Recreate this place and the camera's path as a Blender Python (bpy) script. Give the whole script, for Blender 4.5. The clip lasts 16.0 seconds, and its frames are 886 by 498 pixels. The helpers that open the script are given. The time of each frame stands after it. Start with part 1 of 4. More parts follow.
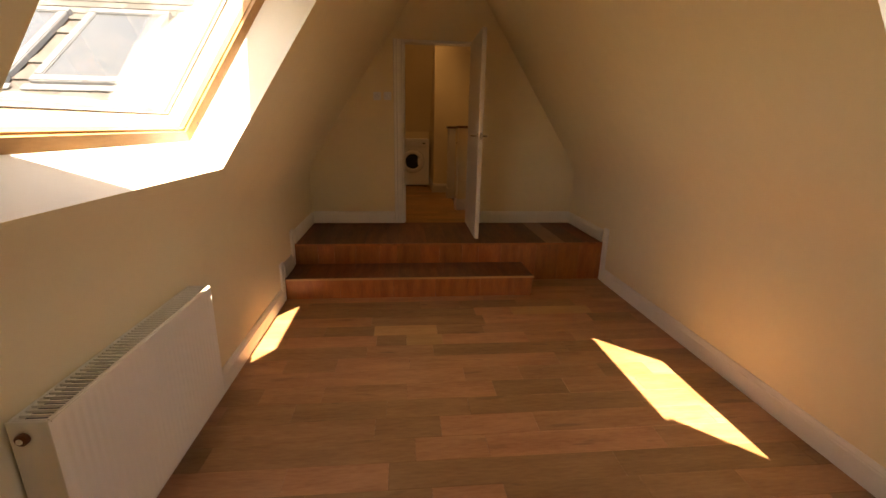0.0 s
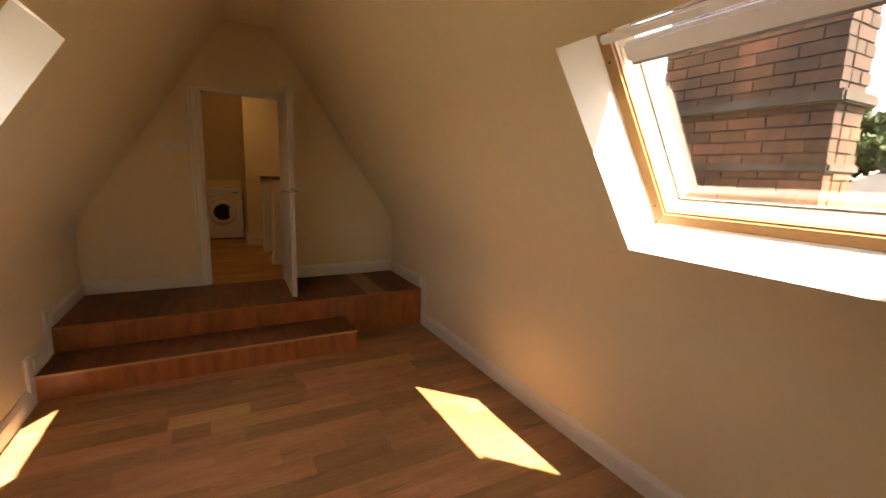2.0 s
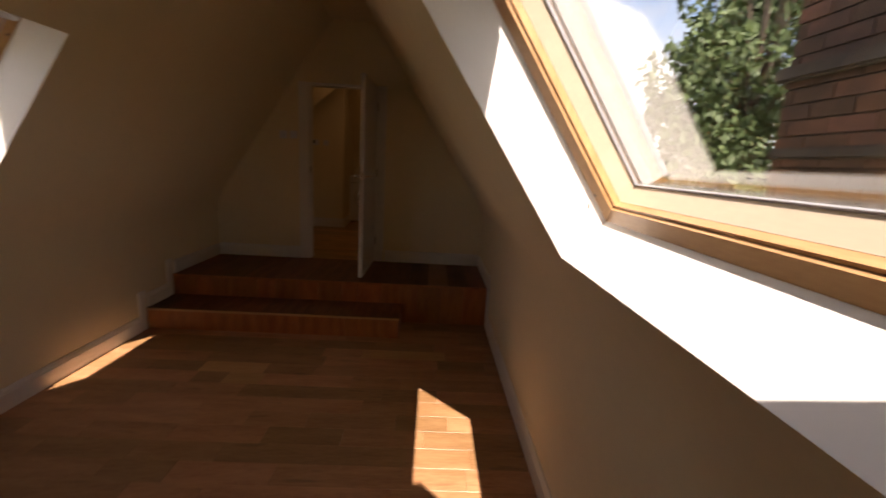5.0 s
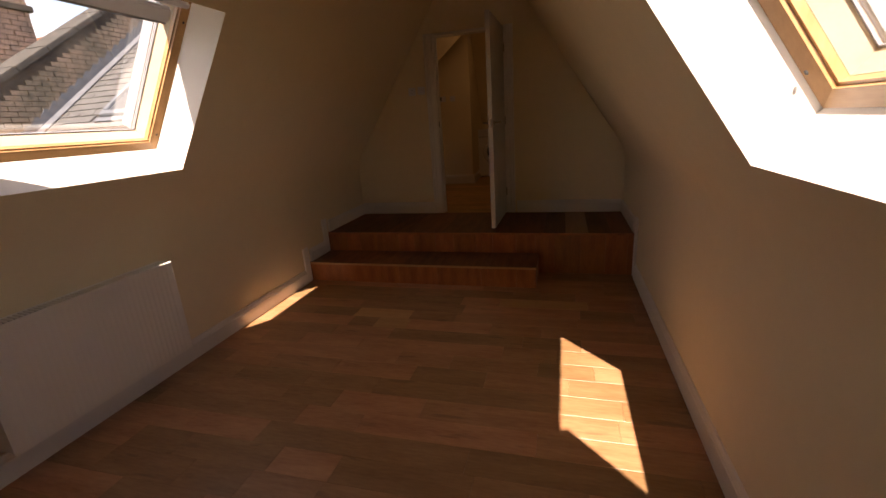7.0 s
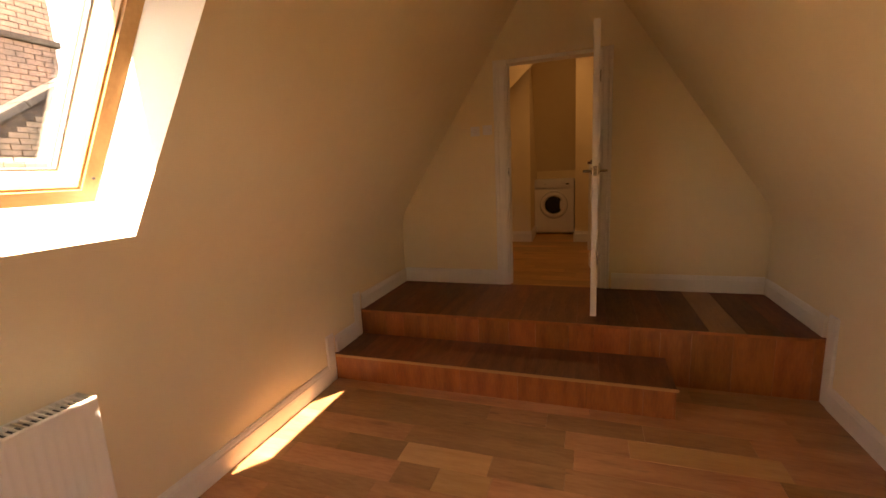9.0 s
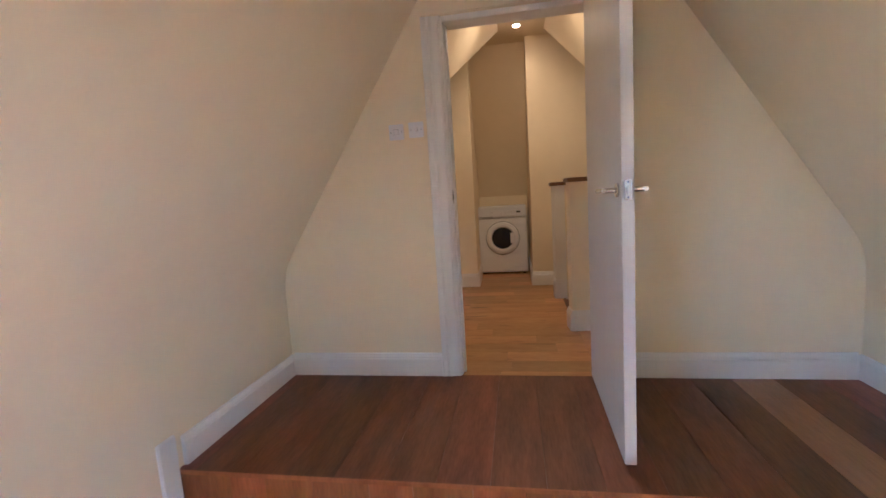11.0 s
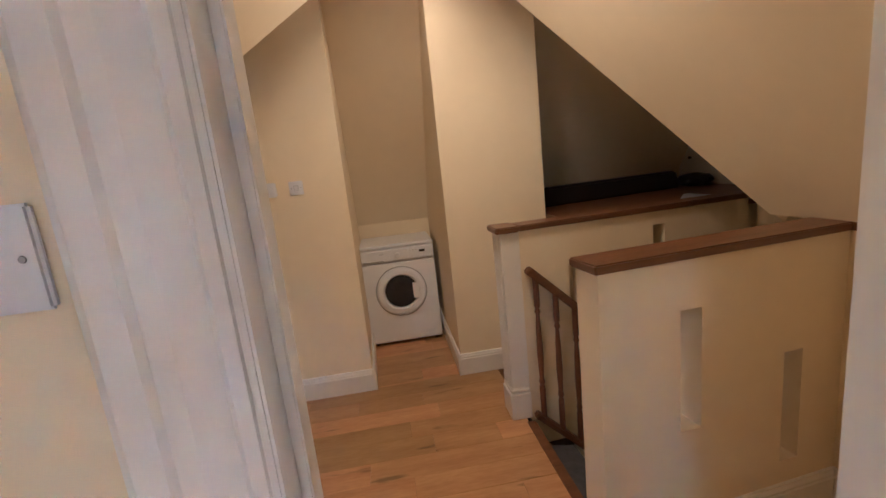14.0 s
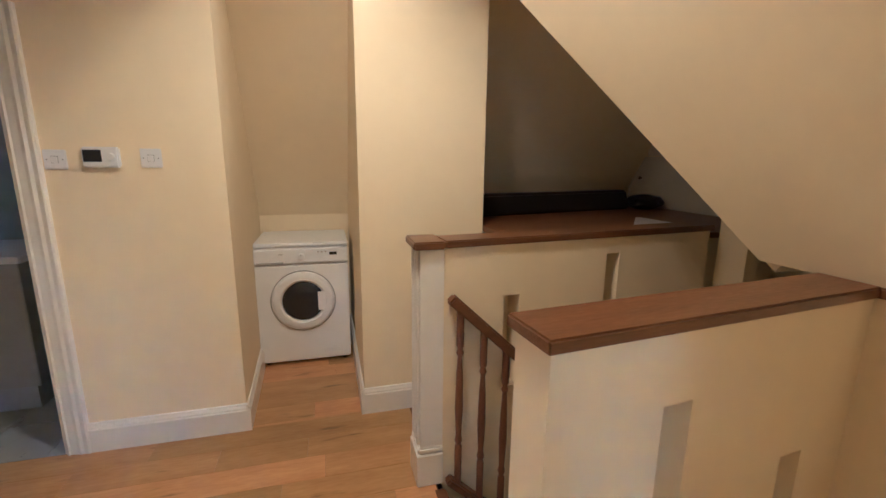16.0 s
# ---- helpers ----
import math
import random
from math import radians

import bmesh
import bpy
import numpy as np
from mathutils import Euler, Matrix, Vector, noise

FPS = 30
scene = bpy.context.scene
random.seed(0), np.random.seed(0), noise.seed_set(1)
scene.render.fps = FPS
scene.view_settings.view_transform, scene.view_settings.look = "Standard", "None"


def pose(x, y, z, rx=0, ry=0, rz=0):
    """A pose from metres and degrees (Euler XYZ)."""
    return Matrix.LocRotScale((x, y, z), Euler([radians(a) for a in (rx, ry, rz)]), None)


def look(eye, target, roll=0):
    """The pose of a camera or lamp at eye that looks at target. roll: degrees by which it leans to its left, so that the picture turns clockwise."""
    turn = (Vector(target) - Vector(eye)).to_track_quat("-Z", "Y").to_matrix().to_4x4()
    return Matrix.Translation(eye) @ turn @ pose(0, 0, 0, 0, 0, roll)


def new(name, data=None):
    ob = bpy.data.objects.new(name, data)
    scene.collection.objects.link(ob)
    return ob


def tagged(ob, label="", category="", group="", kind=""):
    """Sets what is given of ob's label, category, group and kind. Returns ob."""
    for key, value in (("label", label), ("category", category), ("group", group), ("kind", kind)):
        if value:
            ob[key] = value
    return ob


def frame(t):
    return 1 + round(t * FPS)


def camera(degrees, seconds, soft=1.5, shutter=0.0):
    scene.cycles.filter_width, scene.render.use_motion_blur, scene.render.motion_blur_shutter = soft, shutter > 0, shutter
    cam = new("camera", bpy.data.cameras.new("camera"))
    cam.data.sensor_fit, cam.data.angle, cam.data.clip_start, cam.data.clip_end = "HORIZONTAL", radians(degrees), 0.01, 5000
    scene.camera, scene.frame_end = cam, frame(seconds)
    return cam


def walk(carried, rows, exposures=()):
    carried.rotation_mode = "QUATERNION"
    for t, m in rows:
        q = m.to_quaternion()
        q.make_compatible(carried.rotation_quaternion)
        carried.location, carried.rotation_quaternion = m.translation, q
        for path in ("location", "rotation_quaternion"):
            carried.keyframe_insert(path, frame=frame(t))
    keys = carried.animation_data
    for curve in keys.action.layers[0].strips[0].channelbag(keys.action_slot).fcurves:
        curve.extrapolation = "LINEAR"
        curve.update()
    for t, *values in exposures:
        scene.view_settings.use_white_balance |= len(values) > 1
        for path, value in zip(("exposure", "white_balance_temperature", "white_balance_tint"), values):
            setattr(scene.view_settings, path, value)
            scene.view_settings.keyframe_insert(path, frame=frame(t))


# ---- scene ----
cam = camera(92.2, 16.0, shutter=0.15)
PATH = [
    (0, (-0.038, -5.083, 1.537), (0.148, -3.171, 0.982), 1.1),
    (0.5, (-0.069, -5.082, 1.544), (0.029, -3.166, 0.981), 0.5),
    (1, (-0.029, -5.068, 1.548), (0.066, -3.151, 0.985), 0.4),
    (1.5, (0.028, -5.046, 1.608), (0.427, -3.142, 1.144), -0.5),
    (2, (0.104, -5.099, 1.668), (1.024, -3.358, 1.315), 1.8),
    (2.5, (0.175, -5.13, 1.659), (1.375, -3.563, 1.337), 0.8),
    (3, (0.334, -5.119, 1.634), (1.618, -3.611, 1.351), -1.5),
    (3.5, (0.657, -5.121, 1.636), (1.956, -3.623, 1.373), -1.5),
    (4, (0.948, -5.076, 1.634), (2.214, -3.551, 1.365), -1.7),
    (4.5, (1.26, -5.047, 1.653), (2.246, -3.326, 1.393), -1.0),
    (5, (1.421, -5.112, 1.617), (1.487, -3.152, 1.223), 3.2),
    (5.2, (1.448, -5.123, 1.58), (1.145, -3.195, 1.141), 3.7),
    (7.3, (1.354, -4.972, 1.491), (0.821, -3.133, 0.915), -4.0),
    (7.5, (1.266, -4.874, 1.495), (0.792, -3.003, 0.972), -4.9),
    (8, (1.061, -4.623, 1.475), (0.58, -2.746, 0.983), -4.2),
    (8.5, (0.878, -4.273, 1.5), (0.255, -2.412, 1.114), -4.1),
    (9, (0.68, -3.951, 1.49), (0.038, -2.09, 1.135), -2.8),
    (9.2, (0.57, -3.795, 1.504), (-0.064, -1.93, 1.158), -3.0),
    (11.3, (0.334, -2.078, 1.462), (0.07, -0.11, 1.218), -2.7),
    (11.5, (0.38, -1.832, 1.467), (0.18, 0.142, 1.215), -1.8),
    (12, (0.31, -1.347, 1.432), (0.284, 0.63, 1.127), -0.5),
    (12.5, (0.267, -0.952, 1.627), (0.229, 1.024, 1.321), -0.5),
    (13, (0.305, -0.725, 1.719), (0.273, 1.252, 1.42), -0.8),
    (13.5, (0.264, -0.574, 1.811), (0.281, 1.391, 1.439), -0.4),
    (14, (0.116, -0.377, 1.882), (0.353, 1.573, 1.505), -6.2),
    (14.5, (0.046, -0.3, 1.869), (0.427, 1.627, 1.495), -5.5),
    (15, (0.089, -0.233, 1.858), (0.583, 1.667, 1.474), -4.3),
    (15.5, (0.23, -0.06, 1.842), (0.807, 1.812, 1.44), -2.5),
    (16, (0.341, 0.168, 1.853), (0.857, 2.056, 1.445), 0.6),
]
# exposures: seconds, stops, kelvin, tint
EXPO = [(0.0, 3.3, 9800, 22), (1.5, 3.25, 8800, 22), (2.5, 3.3, 8700, 22), (3.5, 3.15, 7900, 22), (4.2, 2.7, 7200, 23), (5.0, 1.7, 7600, 25), (7.4, 2.1, 8200, 32), (8.0, 2.45, 9900, 37), (8.5, 3.2, 9100, 30),
        (9.2, 3.7, 10700, 33), (11.3, 5.25, 4200, 12), (13.0, 5.35, 4200, 13), (14.5, 5.65, 4300, 13), (15.5, 5.95, 4250, 11), (16.0, 6.1, 3950, 5)]
walk(cam, [(t, look(eye, target, roll)) for t, eye, target, roll in PATH], EXPO)

# ---- world and lights ----
SUN = Vector((-0.102, 0.812, -1.0)).normalized()      # the way the sunlight travels
world = bpy.data.worlds.new("world")
scene.world = world
world.use_nodes = True
wn = world.node_tree
sky = wn.nodes.new("ShaderNodeTexSky")
sky.sky_type = "NISHITA"
sky.sun_disc = False
sky.sun_elevation = math.asin(-SUN.z)
sky.sun_rotation = math.atan2(-SUN.x, -SUN.y)
sky.dust_density = 1.3
cloud_noise, cloud_edge, grey, whiten, cloud_mix = (wn.nodes.new("ShaderNode" + k) for k in ("TexNoise", "MapRange", "RGBToBW", "VectorMath", "Mix"))
where = wn.nodes.new("ShaderNodeTexCoord")
cloud_noise.inputs["Scale"].default_value, cloud_noise.inputs["Detail"].default_value = 3.2, 7
cloud_edge.inputs["From Min"].default_value, cloud_edge.inputs["From Max"].default_value = 0.46, 0.64
cloud_edge.inputs["To Max"].default_value = 0.85
whiten.operation, cloud_mix.data_type = "SCALE", "RGBA"
whiten.inputs["Scale"].default_value = 1.5
wn.links.new(where.outputs["Generated"], cloud_noise.inputs["Vector"])
wn.links.new(cloud_noise.outputs[0], cloud_edge.inputs["Value"])
wn.links.new(cloud_edge.outputs[0], cloud_mix.inputs[0])
wn.links.new(sky.outputs[0], cloud_mix.inputs[6])
wn.links.new(sky.outputs[0], grey.inputs[0])
wn.links.new(grey.outputs[0], whiten.inputs[0])
wn.links.new(whiten.outputs[0], cloud_mix.inputs[7])
wn.links.new(cloud_mix.outputs[2], wn.nodes["Background"].inputs[0])
wn.nodes["Background"].inputs[1].default_value = 0.125
sun_data = bpy.data.lights.new("sun", "SUN")
sun_data.energy, sun_data.angle, sun_data.color = 4.1, radians(0.53), (1.0, 0.985, 0.95)
sun = new("sun", sun_data)
sun.matrix_world = Matrix.Translation((3, -8, 9)) @ SUN.to_track_quat("-Z", "Y").to_matrix().to_4x4()

for lamp_y, watts in ((2.12, 0.24), (1.30, 1.30)):       # landing downlight at 2.12; the one at 1.30 is an added, unseen fill lamp
    spot_data = bpy.data.lights.new("downlight_or_fill_bulb", "SPOT")
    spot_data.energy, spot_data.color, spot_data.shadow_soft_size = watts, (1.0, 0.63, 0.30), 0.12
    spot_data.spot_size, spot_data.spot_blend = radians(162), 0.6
    bulb = new("downlight_or_fill_bulb", spot_data)
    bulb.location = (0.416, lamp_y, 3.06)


# ---- materials ----
def mat(name, color, rough=0.6, metal=0.0, var=0.0, scale=8.0, bump=0.0, bscale=60.0, grain=None, color2=None, rand=0.0, coat=0.0, knots=0.0, soot=0.0):
    """A surface with mottling at two scales, relief, and variation from piece to piece."""
    m = bpy.data.materials.new(name)
    m.use_nodes = True
    t, b = m.node_tree, m.node_tree.nodes["Principled BSDF"]
    b.inputs["Roughness"].default_value, b.inputs["Metallic"].default_value = rough, metal
    b.inputs["Coat Weight"].default_value = coat
    b.inputs["Coat Roughness"].default_value = 0.25
    N, L = t.nodes.new, t.links.new
    co = N("ShaderNodeTexCoord")
    mp = N("ShaderNodeMapping")
    L(co.outputs["Object"], mp.inputs[0])
    if grain:
        mp.inputs["Scale"].default_value = grain
    info = N("ShaderNodeObjectInfo")
    if rand:
        add = N("ShaderNodeVectorMath")
        add.operation = "MULTIPLY_ADD"
        comb = N("ShaderNodeCombineXYZ")
        for i in range(3):
            L(info.outputs["Random"], comb.inputs[i])
        L(comb.outputs[0], add.inputs[0])
        add.inputs[1].default_value = (37, 53, 71)
        L(mp.outputs[0], add.inputs[2])
        vec = add.outputs[0]
    else:
        vec = mp.outputs[0]
    n1, n2 = N("ShaderNodeTexNoise"), N("ShaderNodeTexNoise")
    n1.inputs["Scale"].default_value, n1.inputs["Detail"].default_value = scale, 6
    n2.inputs["Scale"].default_value, n2.inputs["Detail"].default_value = scale * 7, 4
    L(vec, n1.inputs[0]), L(vec, n2.inputs[0])
    mix = N("ShaderNodeMix")
    mix.data_type = "RGBA"
    c2 = color2 or tuple(c * (1 - var) for c in color)
    mix.inputs[6].default_value, mix.inputs[7].default_value = (*color, 1), (*c2, 1)
    av = N("ShaderNodeMath")
    av.operation = "MULTIPLY_ADD"
    av.inputs[1].default_value = 0.35
    L(n2.outputs[0], av.inputs[0])
    sc = N("ShaderNodeMath")
    sc.operation = "MULTIPLY"
    sc.inputs[1].default_value = 0.65
    L(n1.outputs[0], sc.inputs[0]), L(sc.outputs[0], av.inputs[2])
    ramp = N("ShaderNodeMapRange")
    ramp.inputs["From Min"].default_value, ramp.inputs["From Max"].default_value = 0.33, 0.67
    L(av.outputs[0], ramp.inputs["Value"]), L(ramp.outputs[0], mix.inputs[0])
    out = mix.outputs[2]
    if rand:
        hs = N("ShaderNodeHueSaturation")
        mr = N("ShaderNodeMapRange")
        mr.inputs["To Min"].default_value, mr.inputs["To Max"].default_value = 1 - rand, 1 + rand
        L(info.outputs["Random"], mr.inputs["Value"]), L(mr.outputs[0], hs.inputs["Value"])
        mh = N("ShaderNodeMapRange")
        mh.inputs["To Min"].default_value, mh.inputs["To Max"].default_value = 0.5 + rand * 0.03, 0.5 - rand * 0.03
        L(info.outputs["Random"], mh.inputs["Value"]), L(mh.outputs[0], hs.inputs["Hue"])
        L(out, hs.inputs["Color"])
        out = hs.outputs[0]
    if knots:                                # scattered dark knots and scuffs
        n4, kr, dark = N("ShaderNodeTexNoise"), N("ShaderNodeMapRange"), N("ShaderNodeMix")
        n4.inputs["Scale"].default_value, n4.inputs["Detail"].default_value = 3.1, 3
        L(vec, n4.inputs[0]), L(n4.outputs[0], kr.inputs["Value"])
        kr.inputs["From Min"].default_value, kr.inputs["From Max"].default_value = 0.64, 0.74
        kr.inputs["To Max"].default_value = knots
        dark.data_type = "RGBA"
        dark.inputs[7].default_value = (*(c * 0.22 for c in color), 1)
        L(out, dark.inputs[6]), L(kr.outputs[0], dark.inputs[0])
        out = dark.outputs[2]
    if soot:                                 # grime in broad patches that run across the pieces
        place, n5, sr, grime = N("ShaderNodeNewGeometry"), N("ShaderNodeTexNoise"), N("ShaderNodeMapRange"), N("ShaderNodeMix")
        n5.inputs["Scale"].default_value, n5.inputs["Detail"].default_value = 1.9, 5
        L(place.outputs["Position"], n5.inputs[0]), L(n5.outputs[0], sr.inputs["Value"])
        sr.inputs["From Min"].default_value, sr.inputs["From Max"].default_value = 0.40, 0.62
        sr.inputs["To Max"].default_value = soot
        grime.data_type = "RGBA"
        grime.inputs[7].default_value = (0.030, 0.023, 0.019, 1)
        L(out, grime.inputs[6]), L(sr.outputs[0], grime.inputs[0])
        out = grime.outputs[2]
    L(out, b.inputs["Base Color"])
    rr = N("ShaderNodeMapRange")
    rr.inputs["To Min"].default_value, rr.inputs["To Max"].default_value = max(0.02, rough - 0.07), min(1, rough + 0.07)
    L(n2.outputs[0], rr.inputs["Value"]), L(rr.outputs[0], b.inputs["Roughness"])
    if bump:
        n3, bp = N("ShaderNodeTexNoise"), N("ShaderNodeBump")
        n3.inputs["Scale"].default_value, n3.inputs["Detail"].default_value = bscale, 3
        L(vec, n3.inputs[0])
        bp.inputs["Strength"].default_value, bp.inputs["Distance"].default_value = bump, 0.004
        L(n3.outputs[0], bp.inputs["Height"]), L(bp.outputs[0], b.inputs["Normal"])
    return m


PLASTER = mat("cream_plaster", (0.85, 0.73, 0.495), 0.85, var=0.05, scale=1.6, bump=0.12, bscale=45)
REVEAL = mat("white_matt_paint", (0.86, 0.835, 0.78), 0.8, var=0.03, scale=2, bump=0.1, bscale=45)
GLOSS = mat("white_gloss_paint", (0.82, 0.782, 0.705), 0.32, var=0.04, scale=5, bump=0.06, bscale=30)
DOORP = mat("door_paint", (0.66, 0.625, 0.56), 0.42, var=0.04, scale=4, bump=0.06, bscale=40)
OAK = mat("oak_floor", (0.46, 0.245, 0.116), 0.42, color2=(0.30, 0.138, 0.058), scale=2.2, bump=0.12, bscale=14, grain=(1.0, 5.0, 5.0), rand=0.28, coat=0.1, knots=0.45)
OAKY = mat("oak_platform", (0.21, 0.075, 0.026), 0.55, color2=(0.105, 0.036, 0.012), scale=2.2, bump=0.12, bscale=14, grain=(7.0, 1.0, 7.0), rand=0.3, coat=0.03)
OAKMID = mat("oak_platform_pale", (0.33, 0.155, 0.062), 0.4, color2=(0.24, 0.105, 0.04), scale=2.2, bump=0.12, bscale=14, grain=(7.0, 1.0, 7.0), coat=0.12)
CORE = mat("grille_gap_shade", (0.05, 0.05, 0.05), 0.8, var=0.3)
OAKZ = mat("oak_riser", (0.42, 0.15, 0.042), 0.4, color2=(0.24, 0.078, 0.022), scale=2.2, bump=0.12, bscale=14, grain=(7.0, 7.0, 1.2), rand=0.25, coat=0.12)
GAP = mat("floor_joint", (0.14, 0.065, 0.025), 0.8, var=0.3)
PINE = mat("pine_frame", (0.52, 0.305, 0.135), 0.38, color2=(0.39, 0.205, 0.08), scale=3, bump=0.1, bscale=20, grain=(6, 1, 6), coat=0.3)
PINEV = mat("pine_frame_upright", (0.52, 0.305, 0.135), 0.38, color2=(0.39, 0.205, 0.08), scale=3, bump=0.1, bscale=20, grain=(5, 5, 1), coat=0.3)
PALE = mat("pale_sash", (0.70, 0.60, 0.44), 0.4, var=0.1, scale=3, grain=(5, 1, 5), coat=0.2)
DARKW = mat("stained_wood", (0.17, 0.070, 0.020), 0.4, color2=(0.092, 0.036, 0.010), scale=3, bump=0.1, bscale=16, grain=(1.2, 8, 8), coat=0.3)
BALW = mat("baluster_wood", (0.20, 0.08, 0.035), 0.38, color2=(0.12, 0.045, 0.02), scale=4, bump=0.1, bscale=16, grain=(8, 8, 1.2), coat=0.3)
ENAMEL = mat("white_enamel", (0.82, 0.82, 0.82), 0.3, var=0.03, scale=4)
RADW = mat("radiator_enamel", (0.88, 0.84, 0.74), 0.5, var=0.02, scale=1.5)
PLAST = mat("white_plastic", (0.78, 0.78, 0.79), 0.35, var=0.03, scale=10)
GREYP = mat("grey_plastic", (0.35, 0.35, 0.36), 0.4, var=0.1)
BLACK = mat("black_plastic", (0.012, 0.011, 0.010), 0.4, var=0.3, scale=14)
STEEL = mat("brushed_steel", (0.62, 0.60, 0.57), 0.25, 1.0, var=0.1, scale=30)
CARPET = mat("grey_carpet", (0.10, 0.10, 0.11), 0.95, var=0.35, scale=25, bump=0.6, bscale=220)
TILE = mat("grey_tile", (0.38, 0.385, 0.38), 0.3, var=0.15, scale=3, rand=0.06)
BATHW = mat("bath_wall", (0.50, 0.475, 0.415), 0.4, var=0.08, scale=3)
VANITY = mat("grey_vanity", (0.34, 0.33, 0.30), 0.45, var=0.1, scale=4)
# the blue-grey base carries the sky's reflection in the skylight panes
SKYGLASS = mat("sky_tinted_glass", (0.072, 0.082, 0.092), 0.06, var=0.1, scale=2)
DRUM = mat("drum_glass", (0.02, 0.022, 0.028), 0.08, var=0.3, scale=6)
BRICK = mat("red_brick", (0.22, 0.094, 0.048), 0.9, color2=(0.085, 0.046, 0.03), scale=4, bump=0.7, bscale=60, rand=0.36, soot=0.8)
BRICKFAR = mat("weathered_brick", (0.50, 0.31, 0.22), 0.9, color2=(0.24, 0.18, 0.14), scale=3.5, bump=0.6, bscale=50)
MORTAR = mat("mortar", (0.16, 0.13, 0.10), 0.95, var=0.5, scale=9, bump=0.5, bscale=90, soot=0.85)
STONE = mat("sooty_stone", (0.12, 0.098, 0.075), 0.9, var=0.6, scale=7, bump=0.6, bscale=60, soot=0.6)
PARBRICK = mat("mossy_brick", (0.40, 0.28, 0.20), 0.95, color2=(0.12, 0.115, 0.085), scale=2.2, bump=0.6, bscale=50)
COPING = mat("worn_coping", (0.085, 0.078, 0.068), 0.9, var=0.5, scale=5, bump=0.6, bscale=50)
LEAD = mat("dull_lead", (0.15, 0.158, 0.172), 0.6, var=0.3, scale=6)
TERRACOTTA = mat("red_ridge_tile", (0.33, 0.13, 0.07), 0.85, var=0.3, scale=4)
SLATE = mat("weathered_slate", (0.105, 0.102, 0.096), 0.85, color2=(0.058, 0.057, 0.055), scale=5, bump=0.5, bscale=40, rand=0.25)
FLASH = mat("white_flashing", (0.15, 0.163, 0.178), 0.5, var=0.2, scale=8)
FARROOF = mat("far_roof", (0.085, 0.080, 0.076), 0.8, var=0.3, scale=3)
LEAF = mat("foliage", (0.085, 0.125, 0.040), 0.6, color2=(0.035, 0.058, 0.018), scale=2.5, rand=0.2)
BARK = mat("bark", (0.10, 0.07, 0.045), 0.9, var=0.5, scale=9, bump=0.7, bscale=30)
GRASS = mat("ground_grass", (0.09, 0.11, 0.05), 0.9, var=0.4, scale=0.4)


def glass(name, rough=0.0):
    m = bpy.data.materials.new(name)
    m.use_nodes = True
    t = m.node_tree
    t.nodes.remove(t.nodes["Principled BSDF"])
    tr, gl, mx, fr = (t.nodes.new("ShaderNode" + k) for k in ("BsdfTransparent", "BsdfGlossy", "MixShader", "LayerWeight"))
    tr.inputs[0].default_value = (0.94, 0.96, 0.95, 1)
    gl.inputs["Roughness"].default_value = rough
    fr.inputs[0].default_value = 0.5
    pw, sc = t.nodes.new("ShaderNodeMath"), t.nodes.new("ShaderNodeMath")
    pw.operation, sc.operation = "POWER", "MULTIPLY_ADD"
    pw.inputs[1].default_value, sc.inputs[1].default_value, sc.inputs[2].default_value = 3.2, 0.8, 0.115
    t.links.new(fr.outputs["Facing"], pw.inputs[0])
    t.links.new(pw.outputs[0], sc.inputs[0])
    t.links.new(sc.outputs[0], mx.inputs[0])
    t.links.new(tr.outputs[0], mx.inputs[1])
    t.links.new(gl.outputs[0], mx.inputs[2])
    t.links.new(mx.outputs[0], t.nodes["Material Output"].inputs[0])
    return m


GLASS = glass("window_glass")


def glow(name, color, strength):
    m = bpy.data.materials.new(name)
    m.use_nodes = True
    b = m.node_tree.nodes["Principled BSDF"]
    b.inputs["Emission Color"].default_value, b.inputs["Emission Strength"].default_value = (*color, 1), strength
    return m


LAMPGLOW = glow("lamp_glow", (1.0, 0.62, 0.32), 4.5)


# ---- mesh helpers ----
def box(bm, lo, hi, m=None):
    """A box from corner to corner, laid through the matrix m."""
    vs = [bm.verts.new((x, y, z)) for x in (lo[0], hi[0]) for y in (lo[1], hi[1]) for z in (lo[2], hi[2])]
    for f in ((0, 1, 3, 2), (4, 6, 7, 5), (0, 4, 5, 1), (2, 3, 7, 6), (0, 2, 6, 4), (1, 5, 7, 3)):
        bm.faces.new([vs[i] for i in f])
    if m is not None:
        bmesh.ops.transform(bm, matrix=m, verts=vs)
    return vs


def bevelled(bm, width, segments=2):
    bmesh.ops.bevel(bm, geom=bm.edges[:], offset=width, segments=segments, affect="EDGES", clamp_overlap=True)
    return bm


def bbox(lo, hi, bev=0.0, m=None, segments=2):
    bm = bmesh.new()
    box(bm, lo, hi)
    if bev:
        bevelled(bm, bev, segments)
    if m is not None:
        bm.transform(m)
    return bm


def lathe(profile, steps=24, m=None):
    """A turned body round z from (radius, height) pairs."""
    bm = bmesh.new()
    rings = []
    for r, z in profile:
        rings.append([bm.verts.new((r * math.cos(2 * math.pi * i / steps), r * math.sin(2 * math.pi * i / steps), z)) for i in range(steps)])
    for a, b in zip(rings, rings[1:]):
        for i in range(steps):
            bm.faces.new((a[i], a[(i + 1) % steps], b[(i + 1) % steps], b[i]))
    bm.faces.new(rings[0][::-1])
    bm.faces.new(rings[-1])
    if m is not None:
        bm.transform(m)
    return bm


